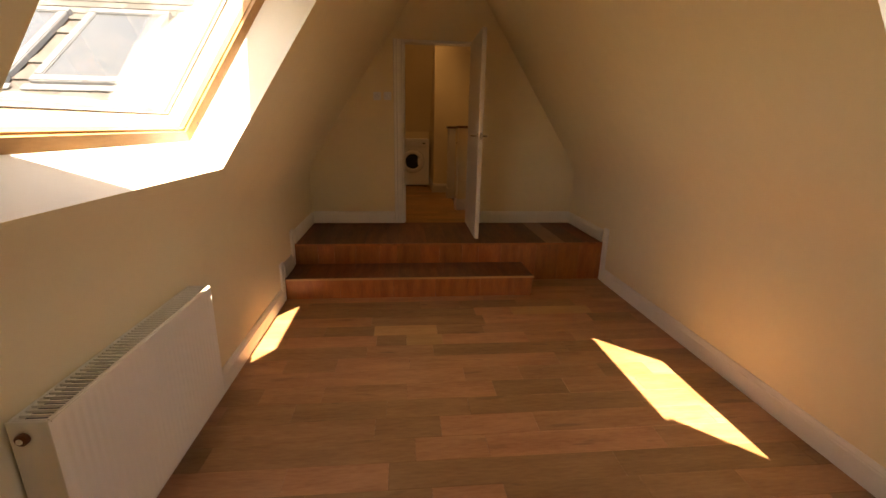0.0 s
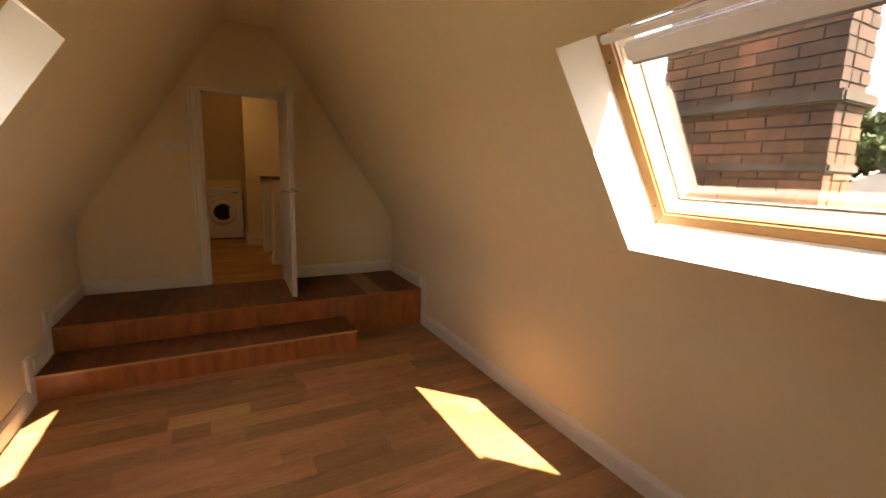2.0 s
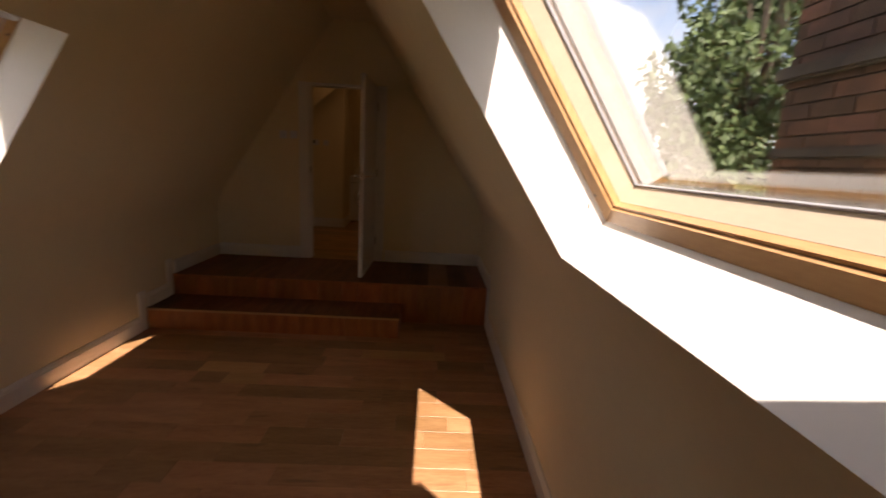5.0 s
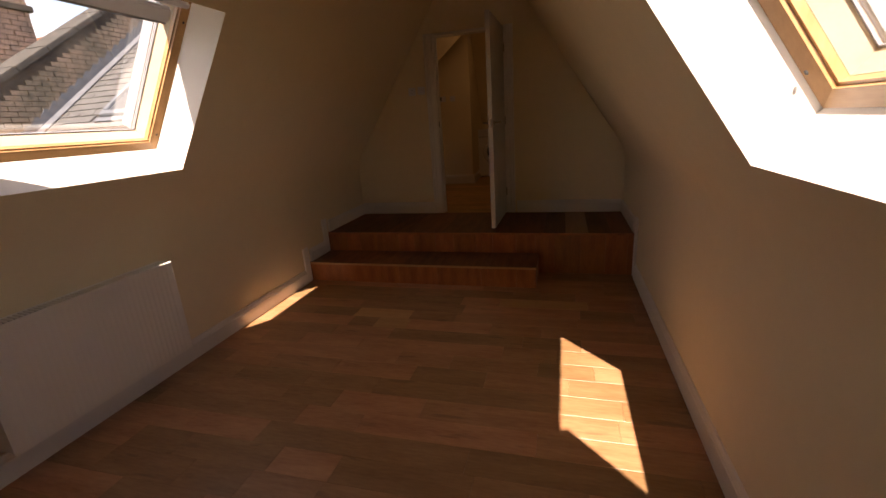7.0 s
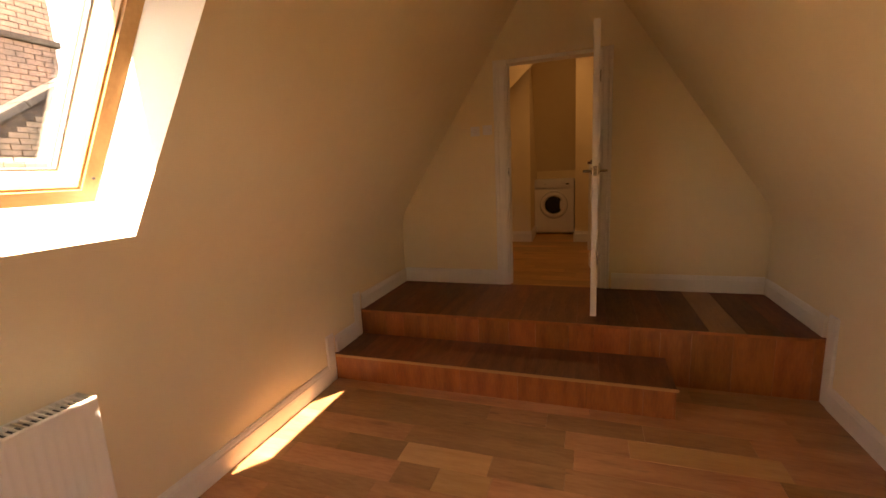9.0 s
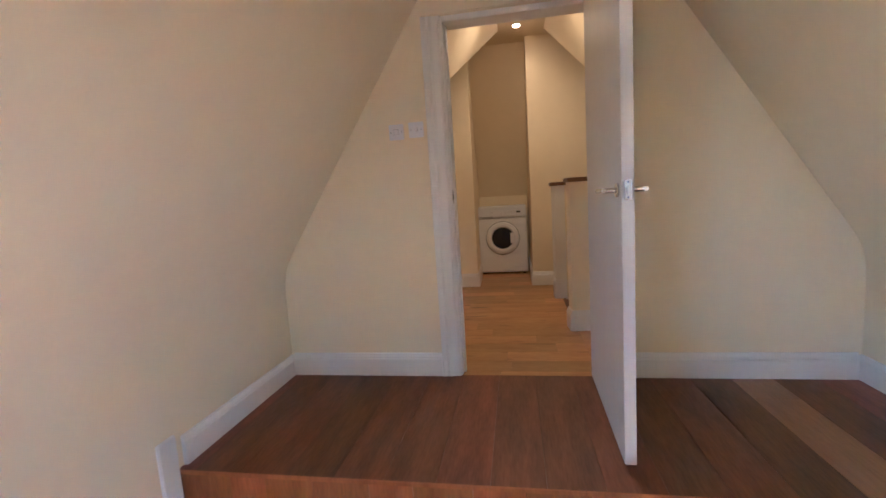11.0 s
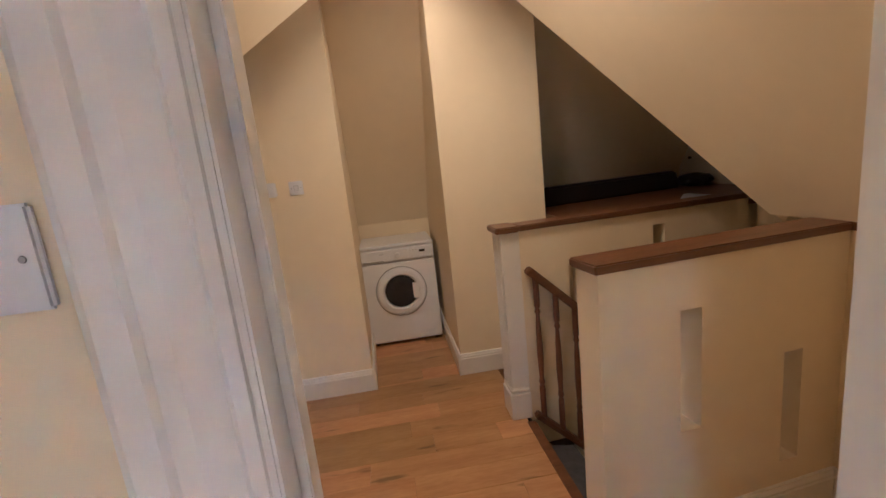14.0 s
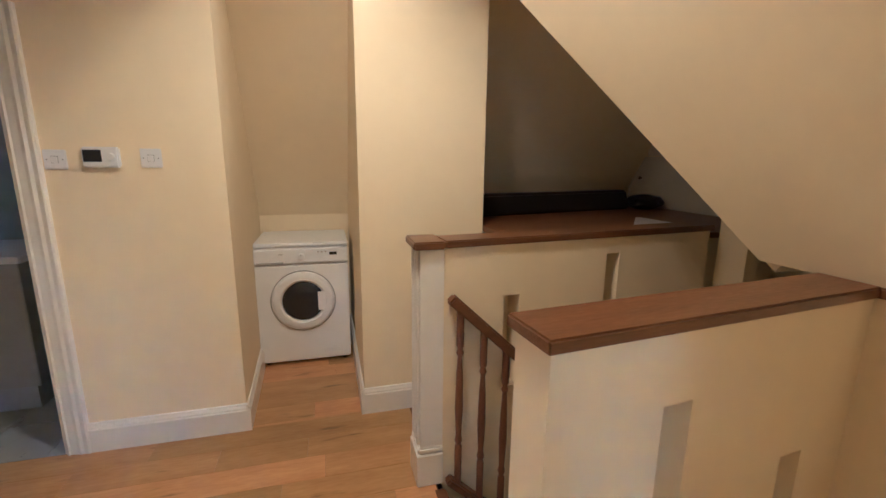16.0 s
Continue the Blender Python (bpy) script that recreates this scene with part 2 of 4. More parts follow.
def prism(points, depth, m=None):
    """A flat outline in x, y raised along z."""
    bm = bmesh.new()
    a = [bm.verts.new((x, y, 0)) for x, y in points]
    b = [bm.verts.new((x, y, depth)) for x, y in points]
    bm.faces.new(a[::-1]), bm.faces.new(b)
    for i in range(len(a)):
        j = (i + 1) % len(a)
        bm.faces.new((a[i], a[j], b[j], b[i]))
    if m is not None:
        bm.transform(m)
    return bm


def link(name, bm, material, smooth=False):
    bmesh.ops.recalc_face_normals(bm, faces=bm.faces[:])
    me = bpy.data.meshes.new(name)
    bm.to_mesh(me)
    bm.free()
    if smooth:
        me.shade_smooth()
        me.set_sharp_from_angle(angle=radians(38))
    me.materials.append(material)
    return new(name, me)


def part(name, bm, material, parent, label="", smooth=False):
    ob = link(name, bm, material, smooth)
    ob.parent = parent
    ob.matrix_parent_inverse = parent.matrix_world.inverted()
    if label:
        ob["label"] = label
    return ob


def structure(name, bm, material, label, category, smooth=False):
    return tagged(link(name, bm, material, smooth), label, category, kind="structure")


def thing(name, place, label, category, group="", kind=""):
    ob = new(name)
    ob.matrix_world = place if isinstance(place, Matrix) else Matrix.Translation(place)
    bpy.context.view_layer.update()
    ob.empty_display_size = 0.1
    return tagged(ob, label, category, group, kind)


def quads(faces):
    bm = bmesh.new()
    for f in faces:
        bm.faces.new([bm.verts.new(v) for v in f])
    return bm


def slab(points, out, material, name, label, category):
    """A flat wall or ceiling piece: its seen outline, thickened along out."""
    bm = bmesh.new()
    out = Vector(out)
    a = [bm.verts.new(p) for p in points]
    b = [bm.verts.new(Vector(p) + out) for p in points]
    bm.faces.new(a), bm.faces.new(b[::-1])
    for i in range(len(a)):
        j = (i + 1) % len(a)
        bm.faces.new((a[i], b[i], b[j], a[j]))
    return structure(name, bm, material, label, category)


# ---- plan ----
XL, XR, XC = -1.107, 2.045, 0.47          # side walls and middle of the long attic room
YB, YP, YS = -6.9, -0.963, -1.388          # back wall, platform front, step front
ZS, ZP = 0.196, 0.40                    # step, platform and landing
ZC = 3.10                                # flat strip under the ridge
SR, SL = 1.51, 1.523                     # rise of the two roof slopes


def xr(z):
    return 1.875 - (z - 1.324) / SR


def xl(z):
    return -0.943 + (z - 1.308) / SL


ZKR = 1.324 - (XR - 1.875) * SR          # where the slopes meet the low walls
ZKL = 1.308 + (XL + 0.943) * SL


def roof_slope(name, side, y0, y1, hole_y0, hole_y1, z_low, z_high, label):
    """A slope of the room with the tapered plaster reveal of its roof window. side: 1 the +x slope, -1 the other."""
    fx, rise = (xr, SR) if side > 0 else (xl, SL)
    base = Vector((fx(z_low), 0, z_low))
    up = Vector((-side / rise, 0, 1)).normalized()
    out = Vector((side * up.z, 0, -side * up.x * 1.0)) if side > 0 else Vector((-up.z, 0, up.x))
    zk = ZKR if side > 0 else ZKL
    s0, s3 = (zk - z_low) / up.z, (ZC - z_low) / up.z
    s1, s2 = 0.0, (z_high - z_low) / up.z
    depth = 0.177
    bm = bmesh.new()
    us, ss = (y0, hole_y0, hole_y1, y1), (s0, s1, s2, s3)
    uo, so = (y0, hole_y0 + 0.046, hole_y1 - 0.046, y1), (s0, s1 + 0.05, s2 + 0.015, s3)
    ins = [[bm.verts.new(base + up * s + Vector((0, u, 0))) for u in us] for s in ss]
    ous = [[bm.verts.new(base + up * s + out * depth + Vector((0, u, 0))) for u in uo] for s in so]
    for i in range(3):
        for j in range(3):
            if (i, j) != (1, 1):
                bm.faces.new((ins[i][j], ins[i][j + 1], ins[i + 1][j + 1], ins[i + 1][j]))
                bm.faces.new((ous[i][j], ous[i + 1][j], ous[i + 1][j + 1], ous[i][j + 1])).material_index = 2
    ring = [(1, 1), (1, 2), (2, 2), (2, 1)]
    for (a, b), (c, d) in zip(ring, ring[1:] + ring[:1]):
        bm.faces.new((ins[a][b], ous[a][b], ous[c][d], ins[c][d])).material_index = 1
    rim = [(0, j) for j in range(4)] + [(i, 3) for i in range(1, 4)] + [(3, j) for j in (2, 1, 0)] + [(i, 0) for i in (2, 1)]
    for (a, b), (c, d) in zip(rim, rim[1:] + rim[:1]):
        bm.faces.new((ins[a][b], ins[c][d], ous[c][d], ous[a][b]))
    slope = structure(name, bm, PLASTER, label, "wall")
    slope.data.materials.append(REVEAL)
    slope.data.materials.append(SLATE)
    m = Matrix.Identity(4)      # window frame: x along the roof, y up the slope, z outwards
    for k, v in enumerate((Vector((0, 1, 0)), up, out)):
        for r in range(3):
            m[r][k] = v[r]
    m.translation = base + up * so[1] + out * depth + Vector((0, uo[1], 0))
    return m, uo[2] - uo[1], so[2] - so[1]


WIN_R, WIDE_R, TALL_R = roof_slope("wall_east_slope", 1, YB, 0.0, -5.19, -3.70, 1.324, 2.164, "cream painted attic roof slope with a deep window reveal")
WIN_L, WIDE_L, TALL_L = roof_slope("wall_west_slope", -1, YB, 0.0, -4.19, -2.808, 1.308, 2.138, "cream painted attic roof slope with a deep window reveal")

# low walls, back wall, ceiling strip
structure("wall_east", bbox((XR, YB, -0.1), (XR + 0.15, 0.0, ZKR)), PLASTER, "low cream plastered wall under the roof slope", "wall")
structure("wall_west", bbox((XL - 0.15, YB, -0.1), (XL, 0.0, ZKL)), PLASTER, "low cream plastered wall under the roof slope", "wall")
structure("wall_south", bbox((XL - 0.3, YB - 0.15, -0.1), (XR + 0.3, YB, ZC + 0.1)), PLASTER, "plain cream plastered end wall of the attic", "wall")
structure("ceiling", bbox((xl(ZC) - 0.25, YB, ZC), (xr(ZC) + 0.25, 0.0, ZC + 0.1)), PLASTER, "narrow flat cream ceiling strip under the ridge", "ceiling")


def eased_corner(name, fx, zk, xw, rise, side):
    """The soft plastered bend where a low wall turns into the roof slope."""
    reach, steps = 0.13, 8
    low, bend = Vector((xw, 0, zk - reach)), Vector((xw, 0, zk))
    top = bend + Vector((-side / rise, 0, 1)).normalized() * reach
    bm = bmesh.new()
    rows = []
    for k in range(steps + 1):
        f = k / steps
        p = low * (1 - f) ** 2 + bend * 2 * f * (1 - f) + top * f * f - Vector((side * 0.0015, 0, 0))
        rows.append([bm.verts.new((p.x, y, p.z)) for y in (YB, -0.001)])
    rows.append([bm.verts.new((bend.x + side * 0.02, y, bend.z)) for y in (YB, -0.001)])
    for a, b in zip(rows, rows[1:] + rows[:1]):
        bm.faces.new((a[0], a[1], b[1], b[0]))
    structure(name, bm, PLASTER, "softly rounded cream plaster bend under the slope", "wall", True)


eased_corner("wall_east_bend", xr, ZKR, XR, SR, 1)
eased_corner("wall_west_bend", xl, ZKL, XL, SL, -1)

# wall with the doorway
DX0, DX1, DZ = -0.03, 0.762, 2.41
UPRIGHT = Matrix(((1, 0, 0, 0), (0, 0, -1, 0.12), (0, 1, 0, 0), (0, 0, 0, 1)))      # outlines in x, z; 0.12 thick in y


def zl(x):
    return 1.308 + SL * (x + 0.943)


def zr(x):
    return 1.324 - SR * (x - 1.875)


bm = prism([(-1.2, -0.1), (DX0, -0.1), (DX0, zl(DX0) + 0.1), (-1.2, zl(-1.2) + 0.1)], 0.12, UPRIGHT)
for outline in ([(DX1, -0.1), (2.15, -0.1), (2.15, zr(2.15) + 0.1), (DX1, zr(DX1) + 0.1)],
                [(DX0, DZ), (DX1, DZ), (DX1, zr(DX1) + 0.1), (xr(ZC + 0.1), ZC + 0.1), (xl(ZC + 0.1), ZC + 0.1), (DX0, zl(DX0) + 0.1)],
                [(DX0, -0.1), (DX1, -0.1), (DX1, ZP - 0.03), (DX0, ZP - 0.03)]):
    tmp = prism(outline, 0.12, UPRIGHT)
    me = bpy.data.meshes.new("tmp")
    tmp.to_mesh(me)
    bm.from_mesh(me)
    tmp.free()
    bpy.data.meshes.remove(me)
structure("wall_north", bm, PLASTER, "cream plastered partition wall with the doorway", "wall")

# landing beyond the door
VY0, VX0, VK = 1.207, 1.755, 1.03         # valley of the east cross roof


def valley_e(x):
    return VY0 + VK * (VX0 - x)


def xe(z):
    return VX0 - (z - 1.498) / SR


def xw(z):
    return xl(z)


zt = ZC
slab([(xe(zt), 0.12, zt), (xe(zt), valley_e(xe(zt)), zt), (xe(1.535), valley_e(xe(1.535)), 1.535), (xe(1.535), 0.12, 1.535)], (0.05, 0, 0.033), PLASTER, "ceiling_landing_east", "cream sloping ceiling over the landing", "ceiling")


def valley_w(x):
    return 1.064 + 1.95 * (x + 0.355)


xa = xw(zt)
zb = 1.7
x_low = -0.355 + (0.14 - 1.064) / 1.95
slab([(xa, 0.12, zt), (xa, valley_w(xa), zt), (x_low, 0.14, zl(x_low)), (x_low - 0.01, 0.12, zl(x_low - 0.01))], (-0.05, 0, 0.033), PLASTER, "ceiling_landing_west", "cream sloping ceiling over the landing", "ceiling")
# cross roof slopes either side
slab([(x_low, 0.14, zl(x_low)), (xa, valley_w(xa), zt), (-1.8, valley_w(xa), zt), (-1.8, 0.14, zl(x_low))], (0, -0.03, 0.05), PLASTER, "ceiling_cross_west", "cream sloping ceiling of the side roof", "ceiling")
ye = valley_e(xe(zt))
slab([(VX0 + 0.02, VY0, 1.498), (xe(zt), ye, zt), (3.3, ye, zt), (3.3, VY0, 1.498)], (0, -0.03, 0.05), PLASTER, "ceiling_cross_east", "cream sloping ceiling of the side roof", "ceiling")
structure("ceiling_landing_ridge", bbox((xa - 0.03, 0.12, ZC), (xe(zt) + 0.03, 2.1, ZC + 0.08)), PLASTER, "flat cream strip of landing ceiling", "ceiling")
bm = bmesh.new()                          # left open for a small unseen roof light, added to brighten the bathroom
for lo, hi in (((-1.32, 2.1), (3.3, 4.6)), ((-1.8, 2.1), (-1.48, 4.6)), ((-1.48, 2.1), (-1.32, 4.12)), ((-1.48, 4.28), (-1.32, 4.6))):
    box(bm, (*lo, ZC), (*hi, ZC + 0.08))
structure("ceiling_landing", bm, PLASTER, "flat cream landing ceiling", "ceiling")
light_3 = structure("added_roof_light", bbox((-1.48, 4.12, ZC + 0.03), (-1.32, 4.28, ZC + 0.036)), GLASS, "small flat roof light added unseen to brighten the bathroom", "roof light")
light_3.visible_shadow = False
slab([(1.2, 2.50, ZC), (3.2, 2.50, ZC), (3.2, 3.55, 1.55), (1.2, 3.55, 1.55)], (0, 0.05, 0.02), PLASTER, "wall_nook_slope", "cream roof slope behind the wooden ledge", "wall")

# north side of the landing: wall with bathroom doorway, alcove, broad pier
bm = bmesh.new()
box(bm, (-0.94, 2.46, ZP - 0.1), (-0.126, 2.58, ZC))
box(bm, (-1.8, 2.46, ZP - 0.1), (-1.72, 2.58, ZC))
box(bm, (-1.72, 2.46, ZP + 2.0), (-0.94, 2.58, ZC))
structure("wall_landing_north", bm, PLASTER, "cream wall between bathroom doorway and alcove", "wall")
structure("wall_alcove_west", prism([(-0.126, 2.58), (-0.175, 3.77), (-0.30, 3.77), (-0.30, 2.58)], ZC - ZP + 0.1, Matrix.Translation((0, 0, ZP - 0.1))), PLASTER, "cream side wall of the alcove", "wall")
structure("wall_alcove_back", bbox((-0.30, 3.745, ZP - 0.1), (1.2, 3.89, 1.415)), PLASTER, "low cream back wall of the alcove", "wall")
slab([(-0.30, 2.62, ZC), (0.51, 2.62, ZC), (0.51, 3.745, 1.4152), (-0.30, 3.745, 1.4152)], (0, 0.05, 0.034), PLASTER, "wall_alcove_slope", "cream roof slope closing the alcove above the washing machine", "wall")
structure("wall_pier", bbox((0.504, 2.46, ZP - 0.1), (1.205, 3.77, ZC), 0.004), PLASTER, "broad cream plastered pier beside the alcove", "wall")
structure("wall_nook_cupboards", bbox((3.02, 1.9, ZP), (3.10, 3.6, ZC)), PLASTER, "cream end wall of the nook", "wall")
# hidden behind the nook's end wall, added to keep outside light out
structure("wall_nook_east", bbox((3.15, 0.0, -2.3), (3.25, 4.5, ZC)), PLASTER, "cream end wall of the nook", "wall")
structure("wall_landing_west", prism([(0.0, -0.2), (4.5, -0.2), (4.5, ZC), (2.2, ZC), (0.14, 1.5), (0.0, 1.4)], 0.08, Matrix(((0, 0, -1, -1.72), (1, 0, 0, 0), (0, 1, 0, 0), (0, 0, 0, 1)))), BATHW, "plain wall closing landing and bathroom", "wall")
# unseen, added to seal the rear of the shell against daylight
structure("wall_rear", bbox((-1.8, 4.5, -2.3), (3.3, 4.6, ZC)), BATHW, "plain rear wall added unseen to keep daylight out", "wall")
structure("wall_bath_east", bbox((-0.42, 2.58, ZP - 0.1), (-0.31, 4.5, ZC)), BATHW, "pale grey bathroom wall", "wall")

# floors under the boards
structure("floor", bbox((XL - 0.02, YB, -0.12), (XR + 0.02, YP + 0.02, -0.006)), GAP, "oak plank floor of the attic room", "floor")
FLOOR = bpy.data.objects["floor"]
structure("platform", bbox((XL - 0.01, YP + 0.016, -0.1), (XR + 0.01, 0.0, ZP - 0.016)), GAP, "raised platform clad in dark oak boards", "platform")
PLATFORM = bpy.data.objects["platform"]
structure("step", bbox((XL - 0.01, YS + 0.016, -0.1), (1.165, YP + 0.02, ZS - 0.016)), GAP, "broad low step clad in oak boards", "step")
STEP = bpy.data.objects["step"]
bm = bmesh.new()
box(bm, (-1.72, 0.12, ZP - 0.14), (0.77, 4.5, ZP - 0.006))
box(bm, (0.77, 0.12, ZP - 0.14), (1.9, 0.90, ZP - 0.006))
box(bm, (DX0 + 0.02, 0.0, ZP - 0.03), (DX1 - 0.02, 0.12, ZP - 0.006))
box(bm, (0.77, 1.90, ZP - 0.14), (1.2, 2.6, ZP - 0.006))
structure("floor_landing", bm, GAP, "oak plank floor of the landing", "floor")
LANDING = bpy.data.objects["floor_landing"]

# stairwell walls
def slotted(name, y0, y1, x0, x1, z0, z1, slots, label):
    """A low wall with narrow upright slots right through it."""
    bm = bmesh.new()
    x = x0
    for a, b, lo, hi in slots:
        box(bm, (x, y0, z0), (a, y1, z1))
        box(bm, (a, y0, z0), (b, y1, lo))
        box(bm, (a, y0, hi), (b, y1, z1))
        x = b
    box(bm, (x, y0, z0), (x1, y1, z1))
    bmesh.ops.remove_doubles(bm, verts=bm.verts[:], dist=0.0001)
    return structure(name, bm, PLASTER, label, "wall")


def swing(ob, x, y, degrees):
    """Turn a piece of the setting about an upright line; the stair walls stand askew."""
    ob.matrix_world = Matrix.Translation((x, y, 0)) @ Matrix.Rotation(radians(degrees), 4, "Z") @ Matrix.Translation((-x, -y, 0)) @ ob.matrix_world
    return ob


SKEW = 5.5
SOUTH_END, NORTH_END = (0.725, 0.815), (0.80, 1.82)
wall_b = slotted("wall_stair_south", 0.815, 0.94, 0.725, 1.80, -2.2, 1.51, [(1.025, 1.11, 0.89, 1.336), (1.467, 1.552, 0.65, 1.097)], "low cream stair wall with narrow upright slots")
swing(wall_b, *SOUTH_END, SKEW)
wall_a = slotted("wall_stair_north", 1.82, 1.92, 0.80, 2.32, -2.2, 1.50, [(1.085, 1.165, 0.82, 1.265), (1.64, 1.72, 0.97, 1.42)], "low cream stair wall with narrow upright slots")
swing(wall_a, *NORTH_END, SKEW)
# slab added so that sky light cannot leak in under the eaves
structure("ceiling_eaves", bbox((1.74, 0.12, 1.542), (3.3, 1.22, 1.60)), PLASTER, "cream slab added to shut outside light out of the eaves", "ceiling")
structure("wall_landing_stub", prism([(-0.475, ZP - 0.1), (-0.355, ZP - 0.1), (-0.355, zl(-0.355) - 0.004), (-0.475, zl(-0.475) - 0.004)], 0.93, Matrix(((1, 0, 0, 0), (0, 0, -1, 1.05), (0, 1, 0, 0), (0, 0, 0, 1)))), PLASTER, "short cream wall just inside the landing", "wall")
# unseen piece, added to block a light leak west of the doorway wall
structure("wall_eaves_west", bbox((-1.8, 0.0, -0.1), (-1.2, 0.12, 1.5)), PLASTER, "unseen cream wall added to shut outside light out", "wall")
structure("wall_stair_side", bbox((1.87, 0.12, -2.3), (3.2, 0.2, 1.541)), PLASTER, "cream wall closing the space under the eaves", "wall")
# added below the floor to block light leaking into the stairwell
structure("wall_stair_under", bbox((0.771, 0.12, -2.3), (1.87, 0.2, ZP - 0.141)), PLASTER, "cream wall added under the landing floor to block outside light", "wall")
structure("wall_landing_corner", bbox((1.7352, 0.8602, -0.1), (1.87, 1.04, 1.5095)), PLASTER, "low cream wall under the sloping ceiling", "wall")
structure("wall_low_east", bbox((1.735, 0.12, -0.1), (1.87, 0.86, 1.51)), PLASTER, "low cream wall under the sloping ceiling", "wall")
# slab added beneath the stairwell to seal out daylight
structure("floor_below", bbox((-1.8, 0.0, -2.4), (3.3, 4.6, -2.3)), CARPET, "dark slab added below the stair to keep daylight out", "floor")
structure("wall_stair_west", bbox((0.67, 0.1, -2.3), (0.77, 4.5, ZP - 0.14)), PLASTER, "cream wall under the landing edge", "wall")

# ---- roof windows ----
def roof_window(name, m, w, h, label, near=0.215):
    win = thing(name, m, label, "roof window", "attic roof windows", "structure")

    def bar(pname, lo, hi, material, bev=0.003, lab=""):
        return part(pname, bbox(lo, hi, bev, m), material, win, lab)

    def splayed(pname, o, i, z0, z1, z2, materials, lab=""):
        """Four mitred bars whose faces slope from the outer rim o, at depth z0, to the inner rim i, at depth z1."""
        for k, corners in enumerate((((o, o), (w - o, o), (w - i, i), (i, i)), ((w - o, h - o), (o, h - o), (i, h - i), (w - i, h - i)),
                                     ((o, h - o), (o, o), (i, i), (i, h - i)), ((w - o, o), (w - o, h - o), (w - i, h - i), (w - i, i)))):
            bm = bmesh.new()
            low = [bm.verts.new((x, y, z)) for (x, y), z in zip(corners, (z0, z0, z1, z1))]
            back = [bm.verts.new((x, y, z2)) for x, y in corners]
            bm.faces.new(low), bm.faces.new(back[::-1])
            for a in range(4):
                b = (a + 1) % 4
                bm.faces.new((low[a], low[b], back[b], back[a]))
            bm.transform(m)
            part(pname[k // 2], bm, materials[k // 2], win, lab)

    splayed(("frame_rail", "frame_jamb"), 0.0, 0.038, -0.004, 0.015, 0.13, (PINE, PINEV))
    splayed(("lip_rail", "lip_stile"), 0.0395, 0.0455, 0.026, 0.028, 0.0995, (PINE, PINEV))
    s = 0.072                                     # pale sash, splayed towards the pane
    splayed(("sash_rail", "sash_stile"), 0.0462, s, 0.050, 0.099, 0.112, (PALE, PALE), "pale varnished sash bar")
    for lo, hi in (((s, s, 0.100), (w - s, s + 0.006, 0.1075)), ((s, h - s - 0.006, 0.100), (w - s, h - s, 0.1075)),
                   ((s, s + 0.006, 0.100), (s + 0.006, h - s - 0.006, 0.1075)), ((w - s - 0.006, s + 0.006, 0.100), (w - s, h - s - 0.006, 0.1075))):
        bar("gasket", lo, hi, GREYP, 0.001, "grey rubber gasket")
    pane = bar("pane", (s, s, 0.108), (w - s, h - s, 0.114), GLASS, 0, "clear window glass")
    pane.visible_shadow = False
    for x in (w - s - 0.014,):                    # outer glazing edge seen through the pane
        bar("outer_bead", (x, s, 0.116), (x + 0.008, h - s, 0.124), GREYP, 0.001, "grey metal glazing bead")
    # heights of the two side flashings are set to trim the sun patches
    for lo, hi in (((-0.03, -0.05, 0.1305), (w + 0.03, 0.03, 0.138)), ((-0.03, h - 0.06, 0.1305), (w + 0.03, h + 0.04, 0.17)),
                   ((-0.03, 0.05, 0.1305), (0.055, h - 0.06, near)), ((w - 0.055, 0.05, 0.1305), (w + 0.03, h - 0.06, 0.215))):
        bar("flashing", lo, hi, GREYP, 0.004, "grey metal flashing, side heights set to trim the sunlight")
    bar("ventilation_bar", (0.02, h - 0.095, -0.022), (w - 0.02, h - 0.06, 0.004), PLAST, 0.008, "white aluminium ventilation bar")
    # roller blind rolled up at the head of the sash
    bar("blind_cassette", (0.085, h - 0.20, 0.012), (w - 0.085, h - 0.118, 0.058), PLAST, 0.012, "white roller blind cassette")
    bar("blind_bottom_bar", (0.09, h - 0.214, 0.03), (w - 0.09, h - 0.2025, 0.05), GREYP, 0.004, "grey blind bottom bar")
    for x in (0.0235, w - 0.0235):
        for y in (0.10, h - 0.17):
            part("screw_hole", lathe([(0.006, 0), (0.006, 0.003)], 12, m @ Matrix.Translation((x, y, -0.0065))), BLACK, win, "dark screw hole")
    return win


roof_window("window_1", WIN_R, WIDE_R, TALL_R, "wide pine roof window with a rolled up white blind")
roof_window("window_2", WIN_L, WIDE_L, TALL_L, "wide pine roof window with a rolled up white blind", 0.134)


# ---- skirtings and door trim ----
def skirting(name, p0, p1, inward, height, material=GLOSS, thick=0.02, label="white painted skirting board with a moulded top"):
    """A moulded board along the foot of a wall from p0 to p1; inward: the way it stands out."""
    p0, p1, n = Vector(p0), Vector(p1), Vector(inward)
    prof = [(0, 0), (thick, 0), (thick, height - 0.035), (thick - 0.004, height - 0.03), (thick - 0.004, height - 0.022),
            (thick * 0.45, height - 0.008), (thick * 0.45, height - 0.003), (0, height)]
    bm = bmesh.new()
    a = [bm.verts.new(p0 + n * u + Vector((0, 0, v))) for u, v in prof]
    b = [bm.verts.new(p1 + n * u + Vector((0, 0, v))) for u, v in prof]
    bm.faces.new(a), bm.faces.new(b[::-1])
    for i in range(len(prof)):
        j = (i + 1) % len(prof)
        bm.faces.new((a[i], a[j], b[j], b[i]))
    return structure(name, bm, material, label, "skirting")


